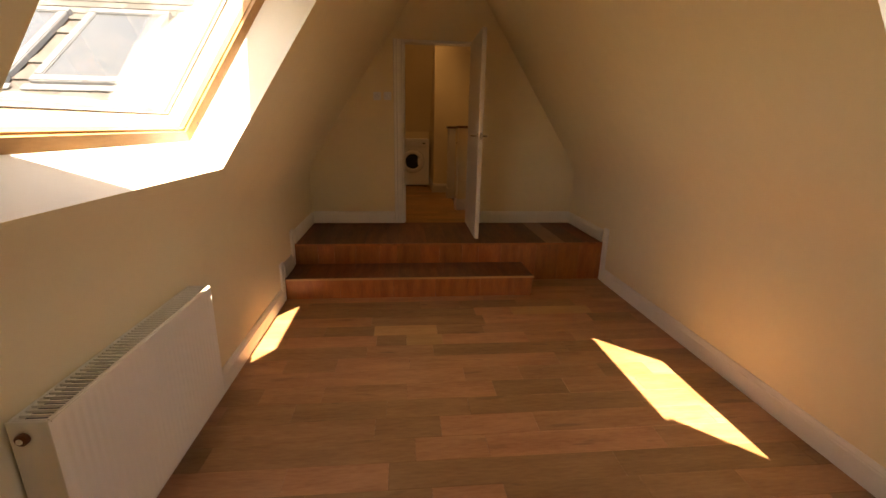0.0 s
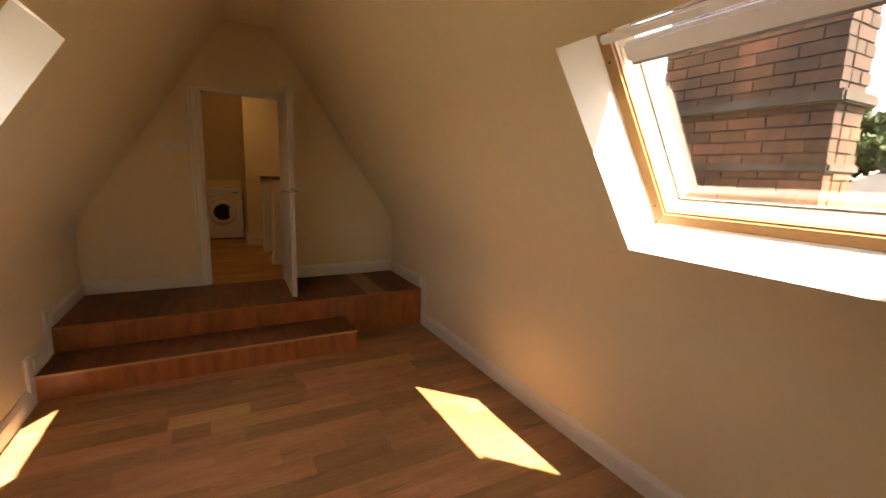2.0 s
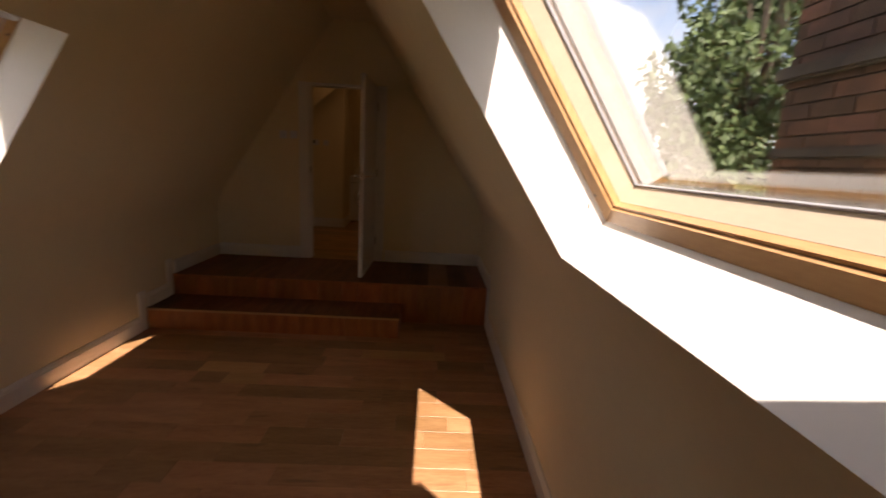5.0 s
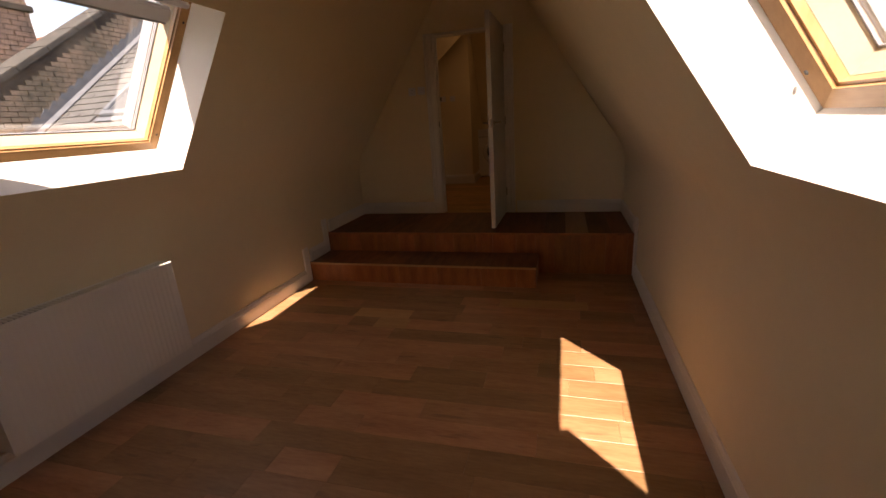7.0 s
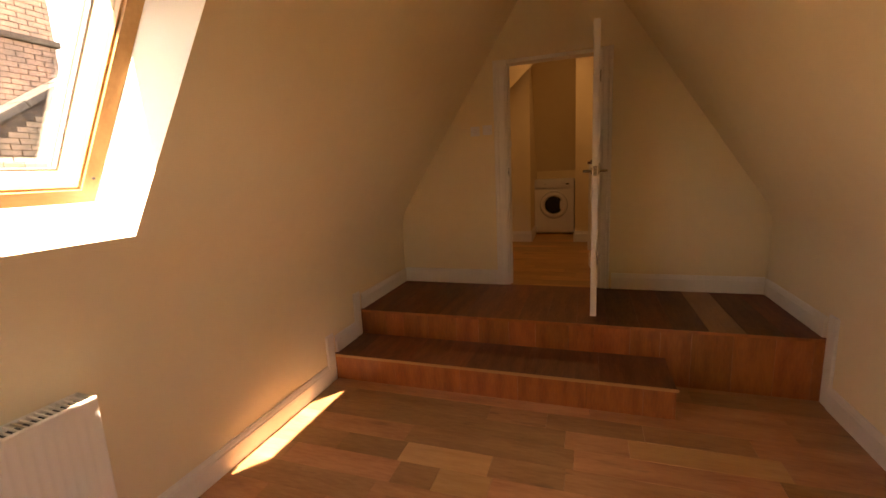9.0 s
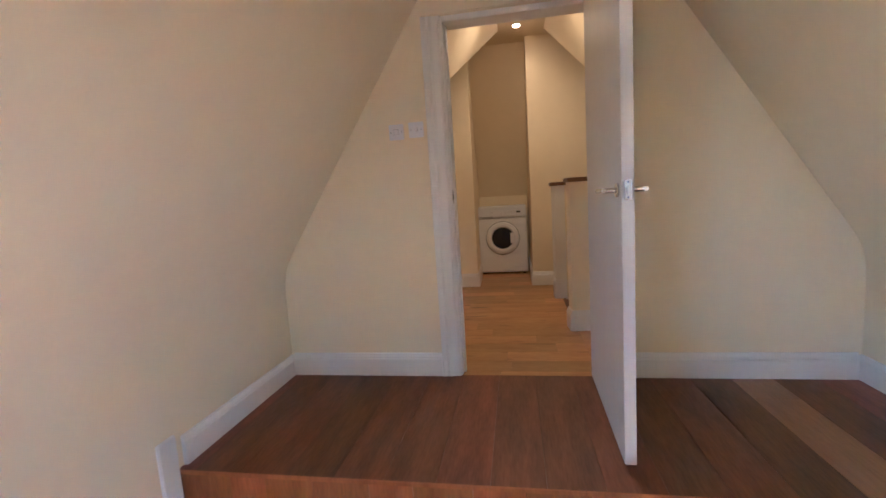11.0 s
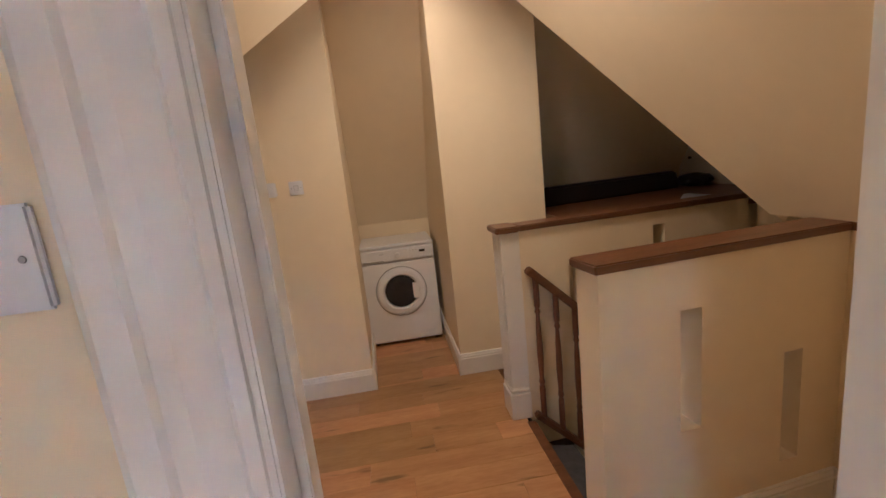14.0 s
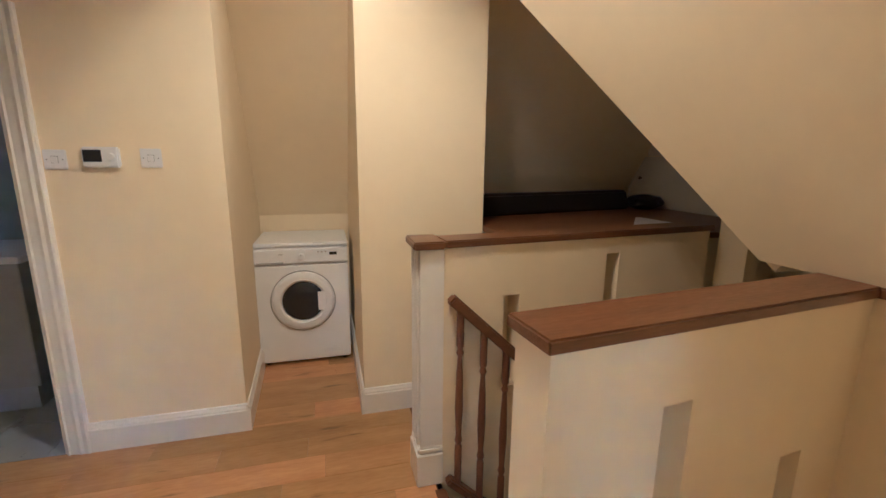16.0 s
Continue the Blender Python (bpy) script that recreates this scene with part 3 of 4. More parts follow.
E0 = 0.0005
skirting("baseboard", (XL - E0, YB, 0), (XL - E0, YS - 0.09, 0), (1, 0, 0), 0.14, label="white painted skirting board")
skirting("baseboard", (XR + E0, YB, 0), (XR + E0, YP - 0.09, 0), (-1, 0, 0), 0.14, label="white painted skirting board")
skirting("baseboard", (XL, YP + 0.03, ZP), (XL, 0.0, ZP), (1, 0, 0), 0.13, label="white painted skirting board")
skirting("baseboard", (XR, YP + 0.03, ZP), (XR, 0.0, ZP), (-1, 0, 0), 0.13, label="white painted skirting board")
skirting("baseboard", (XL + 0.018, 0, ZP), (-0.135, 0, ZP), (0, -1, 0), 0.14)
skirting("baseboard", (DX1 + 0.12, 0, ZP), (XR - 0.018, 0, ZP), (0, -1, 0), 0.14)
# upright lengths where the skirting climbs the steps
for nm, x0, y, z0, z1 in (("trim", XL + 0.001, YS - 0.095, 0.0, 0.36), ("trim", XL, YP - 0.10, ZS, 0.56), ("trim", XR - 0.018, YP - 0.10, 0.0, 0.56)):
    structure(nm, bbox((x0, y, z0), (x0 + 0.018, y + 0.09, z1), 0.004), GLOSS, "white upright skirting piece beside the step", "skirting")
skirting("baseboard", (XL, YS + 0.03, ZS), (XL, YP - 0.10, ZS), (1, 0, 0), 0.13, label="white painted skirting board")


def architrave(name, x0, x1, y, out, z0, z1):
    """A moulded upright strip on a wall, broad bead outside; x0: inner edge, x1: outer edge."""
    w = x1 - x0
    prof = [(0, 0), (0, 0.012), (0.10, 0.018), (0.16, 0.012), (0.45, 0.017), (0.60, 0.024), (0.72, 0.018), (0.92, 0.026), (1, 0.022), (1, 0)]
    bm = bmesh.new()
    a = [bm.verts.new((x0 + w * u, y + out * v, z0)) for u, v in prof]
    b = [bm.verts.new((x0 + w * u, y + out * v, z1)) for u, v in prof]
    bm.faces.new(a), bm.faces.new(b[::-1])
    for i in range(len(prof)):
        j = (i + 1) % len(prof)
        bm.faces.new((a[i], a[j], b[j], b[i]))
    return structure(name, bm, GLOSS, "white gloss moulded door architrave", "architrave")


architrave("trim", -0.024, -0.132, 0.0, -1, ZP, DZ + 0.02)
architrave("trim", DX1 + 0.018, DX1 + 0.10, 0.0, -1, ZP, DZ + 0.02)
architrave("trim", -0.030, -0.10, 0.12, 1, ZP, DZ + 0.02)
structure("trim", bbox((-0.132, -0.022, DZ + 0.02), (DX1 + 0.10, 0, DZ + 0.09), 0.006), PLASTER, "cream painted head architrave over the door", "architrave")
for x0, x1 in ((-0.034, -0.014), (DX1 - 0.010, DX1 + 0.018)):
    structure("door_lining", bbox((x0, -0.004, ZP), (x1, 0.124, DZ + 0.02), 0.003), GLOSS, "white gloss door lining", "door lining")
structure("door_lining", bbox((-0.0138, -0.004, DZ - 0.012), (DX1 - 0.0102, 0.124, DZ + 0.0195), 0.003), GLOSS, "white gloss door lining", "door lining")
structure("door_stop", bbox((-0.0139, 0.045, ZP), (-0.001, 0.085, DZ - 0.013), 0.002), GLOSS, "white door stop strip", "door stop")
strike = thing("strike_plate", (-0.0138, 0.0, 1.46), "small steel strike plate on the door lining", "strike plate")
part("plate", bbox((-0.0138, 0.004, 1.42), (-0.0115, 0.030, 1.50), 0.0005), STEEL, strike)
part("lip", bbox((-0.0138, -0.014, 1.44), (-0.0115, 0.0035, 1.48), 0.0005), STEEL, strike)
part("latch_hole", bbox((-0.0114, 0.009, 1.445), (-0.0108, 0.024, 1.475)), BLACK, strike, "dark latch hole")

# ---- the open door ----
DOOR_AT = Matrix.Translation((0.760, -0.012, ZP + 0.012)) @ Matrix.Rotation(radians(178.9), 4, "Z")
door = thing("door_1", DOOR_AT, "plain white flush door standing wide open", "door", kind="structure")


def dpart(name, bm, material, parent=None, label="", smooth=False):
    bm.transform(DOOR_AT)
    return part(name, bm, material, parent or door, label, smooth)


# local: y runs from hinge to free edge, x from the landing-side face
LW, LT, LH = 0.815, 0.042, 2.0
dpart("leaf", bbox((0, 0, 0), (LT, LW, LH), 0.002), DOORP)
for side, x0 in ((-1, 0.0), (1, LT)):
    hz, hy = 1.035, LW - 0.06
    turn = Matrix.Translation((x0, hy, hz)) @ Matrix.Rotation(radians(90 * side), 4, "Y")
    handle = dpart("handle", lathe([(0.026, 0), (0.026, 0.006), (0.023, 0.009)], 24, turn), STEEL, label="round steel lever rose", smooth=True)
    dpart("neck", lathe([(0.0095, 0.0095), (0.0095, 0.048)], 16, turn), STEEL, handle, smooth=True)
    bar = lathe([(0.0085, 0), (0.0095, 0.003), (0.0095, 0.122), (0.0085, 0.125)], 16,
                Matrix.Translation((x0 + side * 0.052, hy + 0.01, hz)) @ Matrix.Rotation(radians(90), 4, "X"))
    dpart("lever", bar, STEEL, handle, "straight steel lever", smooth=True)
lp = dpart("latch_plate", bbox((0.009, LW + 0.0002, 1.000), (0.033, LW + 0.003, 1.070), 0.001), STEEL, label="steel latch plate")
dpart("latch_bolt", bbox((0.015, LW + 0.0031, 1.023), (0.027, LW + 0.011, 1.047), 0.003), STEEL, lp)
for z in (1.008, 1.062):
    dpart("screw", lathe([(0.004, 0), (0.003, 0.001)], 10, Matrix.Translation((0.021, LW + 0.0031, z)) @ Matrix.Rotation(radians(-90), 4, "X")), GREYP, lp)
for z in (0.2, 1.0, 1.75):
    dpart("hinge", lathe([(0.007, 0), (0.007, 0.09)], 12, Matrix.Translation((-0.004, -0.003, z))), STEEL, label="steel butt hinge", smooth=True)

# ---- switches ----
def wall_switch(name, x, z, y, w=0.086, dial=False, label="white plastic wall switch"):
    sw = thing(name, (x, y, z), label, "switch")
    plate = part("faceplate", bbox((x - w / 2, y - 0.009, z - 0.043), (x + w / 2, y, z + 0.043), 0.003), PLAST, sw)
    if dial:
        part("knob", lathe([(0.013, 0), (0.013, 0.012), (0.011, 0.015)], 24, Matrix.Translation((x, y - 0.009, z)) @ Matrix.Rotation(radians(90), 4, "X")), PLAST, sw, "round white dimmer knob", True)
    else:
        part("rocker", bbox((x - 0.012, y - 0.0135, z - 0.014), (x + 0.012, y - 0.0092, z + 0.014), 0.002, Matrix.Translation((x, y, z)) @ Matrix.Rotation(radians(4), 4, "X") @ Matrix.Translation((-x, -y, -z))), PLAST, sw)
        part("rocker_shadow_gap", bbox((x - 0.0135, y - 0.0095, z - 0.0155), (x + 0.0135, y - 0.0088, z + 0.0155)), GREYP, sw, "thin dark gap round the rocker")
    for dx in (-0.030, 0.030):
        part("screw", lathe([(0.0032, 0), (0.0028, 0.001)], 10, Matrix.Translation((x + dx, y - 0.009, z)) @ Matrix.Rotation(radians(90), 4, "X")), GREYP, sw, "dark screw head")
    return sw


SWY, SWZ = 0.885, 1.84
wall_switch("light_switch", -0.313, 1.842, 0.0, label="square white plastic rocker switch beside the door")
wall_switch("dimmer_switch", -0.198, 1.846, 0.0, dial=True, label="square white dimmer switch with round knob")
wall_switch("light_switch", -0.80, 1.838, 2.46, label="white plastic switch plate beside the thermostat")
wall_switch("light_switch", -0.43, 1.848, 2.46, label="white plastic switch plate beside the thermostat")
stub_switch = thing("light_switch", (-0.355, SWY, SWZ), "square white plastic switch on the short landing wall", "switch")
part("faceplate", bbox((-0.3548, SWY - 0.043, SWZ - 0.043), (-0.346, SWY + 0.043, SWZ + 0.043), 0.003), PLAST, stub_switch)
part("rocker", bbox((-0.3458, SWY - 0.012, SWZ - 0.014), (-0.342, SWY + 0.012, SWZ + 0.014), 0.001), PLAST, stub_switch)
th = thing("thermostat", (-0.62, 2.46, 1.85), "white wall thermostat with a dark display", "thermostat")
part("body", bbox((-0.692, 2.432, 1.805), (-0.55, 2.46, 1.895), 0.006), PLAST, th)
part("display", bbox((-0.685, 2.4295, 1.830), (-0.615, 2.4322, 1.882), 0.001), DRUM, th, "dark grey display")
part("dial", lathe([(0.016, 0), (0.015, 0.006)], 20, Matrix.Translation((-0.58, 2.432, 1.852)) @ Matrix.Rotation(radians(90), 4, "X")), PLAST, th, "", True)

# ---- radiator ----
RX0, RX1, RY0, RY1, RZ0, RZ1 = -1.100, -0.988, -4.024, -3.015, 0.155, 0.758
rad = thing("radiator", (-1.03, (RY0 + RY1) / 2, RZ0), "white steel panel radiator fixed low on the wall", "radiator")


def fluted(x, out):
    """A pressed panel with upright flutes."""
    bm = bmesh.new()
    n = 31
    pts = [(x, RY0 + 0.004)]
    pitch = (RY1 - RY0 - 0.05) / n
    for i in range(n):
        y = RY0 + 0.025 + i * pitch
        pts += [(x, y + pitch * 0.12), (x - out * 0.0022, y + pitch * 0.3), (x - out * 0.0022, y + pitch * 0.7), (x, y + pitch * 0.88)]
    pts.append((x, RY1 - 0.004))
    rows = []
    for z, inset in ((RZ0, 1), (RZ0 + 0.012, 1), (RZ0 + 0.035, 0), (RZ1 - 0.045, 0), (RZ1 - 0.022, 1), (RZ1 - 0.006, 1)):
        rows.append([bm.verts.new((x if inset else px, y, z)) for px, y in pts])
    for a, b in zip(rows, rows[1:]):
        for i in range(len(pts) - 1):
            bm.faces.new((a[i], a[i + 1], b[i + 1], b[i]))
    box(bm, (x - 0.020, RY0 + 0.004, RZ0), (x - 0.009, RY1 - 0.004, RZ1 - 0.008))
    return bm


part("front_panel", fluted(RX1 - 0.001, 1), RADW, rad, "white pressed steel panel", True)
part("back_panel", bbox((RX0, RY0 + 0.005, RZ0), (RX0 + 0.012, RY1 - 0.005, RZ1 - 0.01), 0.004), RADW, rad)
for y0, y1 in ((RY0, RY0 + 0.0035), (RY1 - 0.0035, RY1)):
    part("side_cover", bbox((RX0 + 0.004, y0, RZ0 + 0.02), (RX1, y1, RZ1), 0.001), RADW, rad)
part("valve_plug", lathe([(0.017, 0), (0.017, 0.012), (0.012, 0.016)], 20, Matrix.Translation((RX0 + 0.042, RY0, RZ1 - 0.05)) @ Matrix.Rotation(radians(90), 4, "X")), BALW, rad, "dark brown end plug", True)
part("plug_centre", lathe([(0.009, 0), (0.008, 0.002)], 16, Matrix.Translation((RX0 + 0.042, RY0 - 0.0161, RZ1 - 0.05)) @ Matrix.Rotation(radians(90), 4, "X")), RADW, rad, "pale centre of the end plug", True)
for x0, x1 in ((RX0 + 0.004, RX0 + 0.014), (RX1 - 0.013, RX1 + 0.004)):
    part("grille_edge", bbox((x0, RY0 + 0.0036, RZ1 - 0.012), (x1, RY1 - 0.0036, RZ1 + 0.001), 0.004), RADW, rad)
n = 48
slat = None
for i in range(n):
    y = RY0 + 0.01 + (RY1 - RY0 - 0.022) * i / (n - 1)
    if slat is None:
        slat = part("grille_slat", bbox((RX0 + 0.0142, y, RZ1 - 0.009), (RX1 - 0.0122, y + 0.0045, RZ1 - 0.001)), RADW, rad)
        y_first = y
    else:
        o = slat.copy()
        scene.collection.objects.link(o)
        o.location = slat.location + Vector((0, y - y_first, 0))
# dark block colours in the shade between the grille slats
part("convector_fins", bbox((RX0 + 0.0165, RY0 + 0.02, RZ0 + 0.05), (RX1 - 0.016, RY1 - 0.02, RZ1 - 0.022)), CORE, rad, "dark block standing in for shade behind the grille")
for y in (RY0 + 0.2, RY1 - 0.2):
    part("wall_bracket", bbox((XL, y, RZ0 + 0.1), (RX0 + 0.002, y + 0.03, RZ1 - 0.1)), RADW, rad)

# ---- washing machine ----
WX0, WX1, WY, WZ = -0.158, 0.466, 3.19, ZP
WC = (WX0 + WX1) / 2
wash = thing("washing_machine", (WC, WY + 0.28, WZ), "white front-loading washing machine with a dark round door", "washing machine")
part("body", bbox((WX0, WY + 0.005, WZ + 0.021), (WX1, WY + 0.54, WZ + 0.8558), 0.008), ENAMEL, wash)
part("front_panel", bbox((WX0 + 0.003, WY - 0.012, WZ + 0.0315), (WX1 - 0.003, WY + 0.0045, WZ + 0.735), 0.008), ENAMEL, wash)
part("top", bbox((WX0 - 0.002, WY - 0.002, WZ + 0.8568), (WX1 + 0.002, WY + 0.545, WZ + 0.8883), 0.010), ENAMEL, wash)
part("control_panel", bbox((WX0 + 0.002, WY - 0.018, WZ + 0.7434), (WX1 - 0.002, WY + 0.0045, WZ + 0.8558), 0.010), PLAST, wash)
part("drawer", bbox((WX0 + 0.02, WY - 0.0225, WZ + 0.7518), (WX0 + 0.20, WY - 0.0182, WZ + 0.84), 0.002), PLAST, wash)
part("drawer_grip", bbox((WX0 + 0.025, WY - 0.0235, WZ + 0.7534), (WX0 + 0.195, WY - 0.0226, WZ + 0.7623)), GREYP, wash, "dark drawer grip recess")
part("label_bar", bbox((WX0 + 0.165, WY - 0.0236, WZ + 0.8127), (WX0 + 0.195, WY - 0.0226, WZ + 0.818)), GREYP, wash, "small dark lettering bar")
part("dial", lathe([(0.022, 0), (0.021, 0.014), (0.018, 0.017)], 28, Matrix.Translation((WC, WY - 0.018, WZ + 0.7959)) @ Matrix.Rotation(radians(90), 4, "X")), PLAST, wash, "round white programme dial", True)
part("dial_mark", bbox((WC - 0.0015, WY - 0.0358, WZ + 0.8022), (WC + 0.0015, WY - 0.0352, WZ + 0.8138)), GREYP, wash)
part("display", bbox((WX1 - 0.125, WY - 0.0195, WZ + 0.8001), (WX1 - 0.075, WY - 0.0182, WZ + 0.8211)), BLACK, wash, "small dark display")
for k in range(3):
    part("button", lathe([(0.005, 0), (0.0045, 0.004)], 12, Matrix.Translation((WX1 - 0.2 + 0.025 * k, WY - 0.018, WZ + 0.8243)) @ Matrix.Rotation(radians(90), 4, "X")), STEEL, wash)
DC = Matrix.Translation((WC, WY - 0.012, WZ + 0.4778)) @ Matrix.Rotation(radians(90), 4, "X")
hatch = part("door_ring", lathe([(0.212, 0), (0.212, 0.010), (0.205, 0.020), (0.185, 0.027), (0.155, 0.028), (0.142, 0.018), (0.140, 0.004), (0.06, 0.0035)], 56, DC), PLAST, wash, "white moulded porthole ring", True)
part("door_seam", lathe([(0.2195, 0), (0.2195, 0.0015), (0.2125, 0.0015)], 56, DC), GREYP, wash, "thin dark seam round the door")
part("door_glass", lathe([(0.1395, 0.005), (0.133, 0.016), (0.10, 0.026), (0.05, 0.031), (0.01, 0.032)], 48, DC), DRUM, hatch, "dark curved door glass", True)
part("door_grip", bbox((WC + 0.098, WY - 0.045, WZ + 0.4095), (WC + 0.150, WY - 0.0395, WZ + 0.546), 0.002), PLAST, hatch, "flat white door grip")
part("service_flap", bbox((WX1 - 0.19, WY - 0.0145, WZ + 0.07875), (WX1 - 0.06, WY - 0.0122, WZ + 0.105)), PLAST, wash)
for x in (WX0 + 0.05, WX1 - 0.05):
    for y in (WY + 0.05, WY + 0.49):
        part("foot", lathe([(0.02, 0), (0.02, 0.008), (0.01, 0.010), (0.01, 0.0215)], 14, Matrix.Translation((x, y, WZ))), BLACK, wash)

# ---- landing joinery ----
cap = 0.016
swing(structure("wall_cap_south", bbox((0.725 - cap, 0.815 - cap, 1.51), (1.80, 0.94 + cap, 1.541), 0.005), DARKW, "dark stained wooden cap on the stair wall", "wall cap"), *SOUTH_END, SKEW)
structure("wall_cap_east", bbox((1.735 - cap, 0.12, 1.5103), (1.87, 0.925, 1.5395), 0.005), DARKW, "dark stained wooden cap on the low wall", "wall cap")
swing(structure("wall_cap_north", bbox((0.80, 1.82 - cap, 1.50), (2.32 + cap, 1.945, 1.531), 0.005), DARKW, "dark stained wooden cap on the stair wall", "wall cap"), *NORTH_END, SKEW)
post = thing("newel_pier", (0.75, 1.90, ZP), "square white painted newel pier with beaded side", "newel pier")
part("shaft", bbox((0.697, 1.818, ZP), (0.7995, 1.965, 1.497), 0.003), GLOSS, post)
for y in (1.835, 1.882, 1.929):
    part("bead", bbox((0.685, y, ZP + 0.19), (0.6975, y + 0.022, 1.497), 0.005), GLOSS, post)
part("plinth", bbox((0.679, 1.801, ZP), (0.7995, 1.9655, ZP + 0.16), 0.004), GLOSS, post)
part("plinth_moulding", bbox((0.685, 1.807, ZP + 0.161), (0.7995, 1.9655, ZP + 0.19), 0.008), GLOSS, post)
part("cap", bbox((0.666, 1.796, 1.4975), (0.798, 1.985, 1.531), 0.006), DARKW, post, "dark stained wooden cap")
# ledge of the nook
structure("ledge", bbox((1.207, 1.99, 1.452), (3.018, 3.56, 1.483), 0.003), DARKW, "deep dark stained wooden ledge behind the stair wall", "ledge")
swing(structure("wall_under_ledge", bbox((0.82, 1.92, -2.3), (3.1, 1.98, 1.4515)), PLASTER, "cream wall under the ledge", "wall"), *NORTH_END, SKEW)
swing(structure("ledge_edge", bbox((1.30, 1.946, 1.4515), (3.1, 2.3, 1.4825), 0.003), DARKW, "front strip of the dark wooden ledge", "ledge"), *NORTH_END, SKEW)
structure("wall_stair_end_post", bbox((2.36, 1.78, -2.3), (2.44, 1.95, 1.56)), PLASTER, "pale upright post at the end of the stair wall", "post")
# skirtings
SK = 0.155
skirting("baseboard", (-0.85, 2.46, ZP), (-0.126, 2.46, ZP), (0, -1, 0), SK)
skirting("baseboard", (-0.126, 2.44, ZP), (-0.150, 3.18, ZP), (1, 0.04, 0), SK)
skirting("baseboard", (0.504, 2.46, ZP), (1.205, 2.46, ZP), (0, -1, 0), SK)
skirting("baseboard", (0.504, 2.44, ZP), (0.504, 3.76, ZP), (-1, 0, 0), SK)
swing(skirting("baseboard", (0.725, 0.815, ZP), (1.735, 0.815, ZP), (0, -1, 0), SK), *SOUTH_END, SKEW)
swing(skirting("baseboard", (0.725, 0.795, ZP), (0.725, 0.94, ZP), (-1, 0, 0), SK), *SOUTH_END, SKEW)
skirting("baseboard", (1.735, 0.12, ZP), (1.735, 0.93, ZP), (-1, 0, 0), SK)
skirting("baseboard", (-0.355, 0.147, ZP), (-0.355, 1.07, ZP), (1, 0, 0), SK)
skirting("baseboard", (-0.475, 1.05, ZP), (-0.355, 1.05, ZP), (0, 1, 0), SK)
# bathroom doorway trim
architrave("trim", -0.955, -0.85, 2.46, -1, ZP, ZP + 2.06)
structure("door_lining", bbox((-0.968, 2.456, ZP), (-0.94, 2.584, ZP + 2.0), 0.003), GLOSS, "white gloss door lining", "door lining")
structure("door_lining", bbox((-1.72, 2.456, ZP), (-1.69, 2.584, ZP + 2.0), 0.003), GLOSS, "white gloss door lining", "door lining")

# ---- stair ----
stair = thing("staircase", (0.80, 1.4, -2.3), "narrow stair with dark grey carpeted treads", "staircase")
for i in range(8):
    x, z = 0.80 + 0.215 * i, ZP - 0.20 * (i + 1)
    if i < 8:
        part("tread", bbox((x, 0.95, z - 0.03), (x + 0.235, 1.90, z), 0.010), CARPET, stair)
        part("riser", bbox((x - 0.012, 0.95, z), (x, 1.90, z + 0.17), 0.0), CARPET, stair)
structure("stair_nosing", bbox((0.745, 0.972, ZP - 0.03), (0.805, 1.774, ZP + 0.004), 0.008), DARKW, "dark wooden nosing at the landing edge", "nosing")
bal = thing("balustrade", (0.85, 1.79, 0.4), "dark stained stair balustrade with turned balusters", "balustrade")
SLOPE = math.atan2(-0.33, 0.35)


def raked(z, h, w, name, label):
    bm = bbox((0, -w / 2, 0), (1.55, w / 2, h), 0.008)
    bm.transform(Matrix.Translation((0.805, 1.79, z)) @ Matrix.Rotation(-SLOPE, 4, "Y"))
    return part(name, bm, DARKW, bal, label)


raked(1.275, 0.045, 0.055, "handrail", "dark stained raked handrail")
raked(0.415, 0.038, 0.05, "bottom_rail", "dark stained raked bottom rail")
baluster = None
for i in range(9):
    x = 0.865 + 0.108 * i
    drop = (x - 0.805) * math.tan(-SLOPE)
    if baluster is None:
        prof = [(0.017, 0), (0.017, 0.20), (0.011, 0.215), (0.018, 0.235), (0.013, 0.26), (0.019, 0.40), (0.015, 0.56), (0.010, 0.64), (0.017, 0.655), (0.011, 0.675), (0.017, 0.69), (0.017, 0.86)]
        baluster = part("baluster", lathe(prof, 10, Matrix.Translation((x, 1.79, 0.445 - drop))), BALW, bal, "turned dark wood baluster", True)
        x_first, d_first = x, drop
    else:
        o = baluster.copy()
        scene.collection.objects.link(o)
        o.location = baluster.location + Vector((x - x_first, 0, d_first - drop))

# ---- things on the ledge ----
turn = Matrix.Translation((2.0, 3.02, 1.4835)) @ Matrix.Rotation(radians(11), 4, "Z")
case = thing("black_case", turn, "long low black case lying on the ledge", "case")
bm = bmesh.new()
box(bm, (-0.78, -0.07, 0), (0.70, 0.07, 0.15))
for v in bm.verts:
    if v.co.z > 0.1:
        v.co.y *= 0.75
        v.co.x *= 0.955
bevelled(bm, 0.018, 3)
bm.transform(turn)
part("body", bm, BLACK, case, "", True)
sheet = thing("white_card", (2.1, 2.15, 1.4835), "thin white card lying on the ledge", "card")
part("card", prism([(2.05, 2.24), (2.40, 2.31), (2.38, 2.58), (2.34, 2.58)], 0.006, Matrix.Translation((0, 0, 1.4837))), PLAST, sheet)
bag = thing("black_bag", (2.83, 3.1, 1.4835), "small black crumpled bag on the ledge", "bag")
bm = bmesh.new()
bmesh.ops.create_icosphere(bm, subdivisions=3, radius=1.0)
for v in bm.verts:
    k = 1 + 0.22 * noise.noise(v.co * 2.3)
    v.co = Vector((v.co.x * 0.15 * k, v.co.y * 0.13 * k, max(0.0, 0.055 + v.co.z * 0.06 * k)))
bm.transform(Matrix.Translation((2.83, 3.08, 1.4836)))
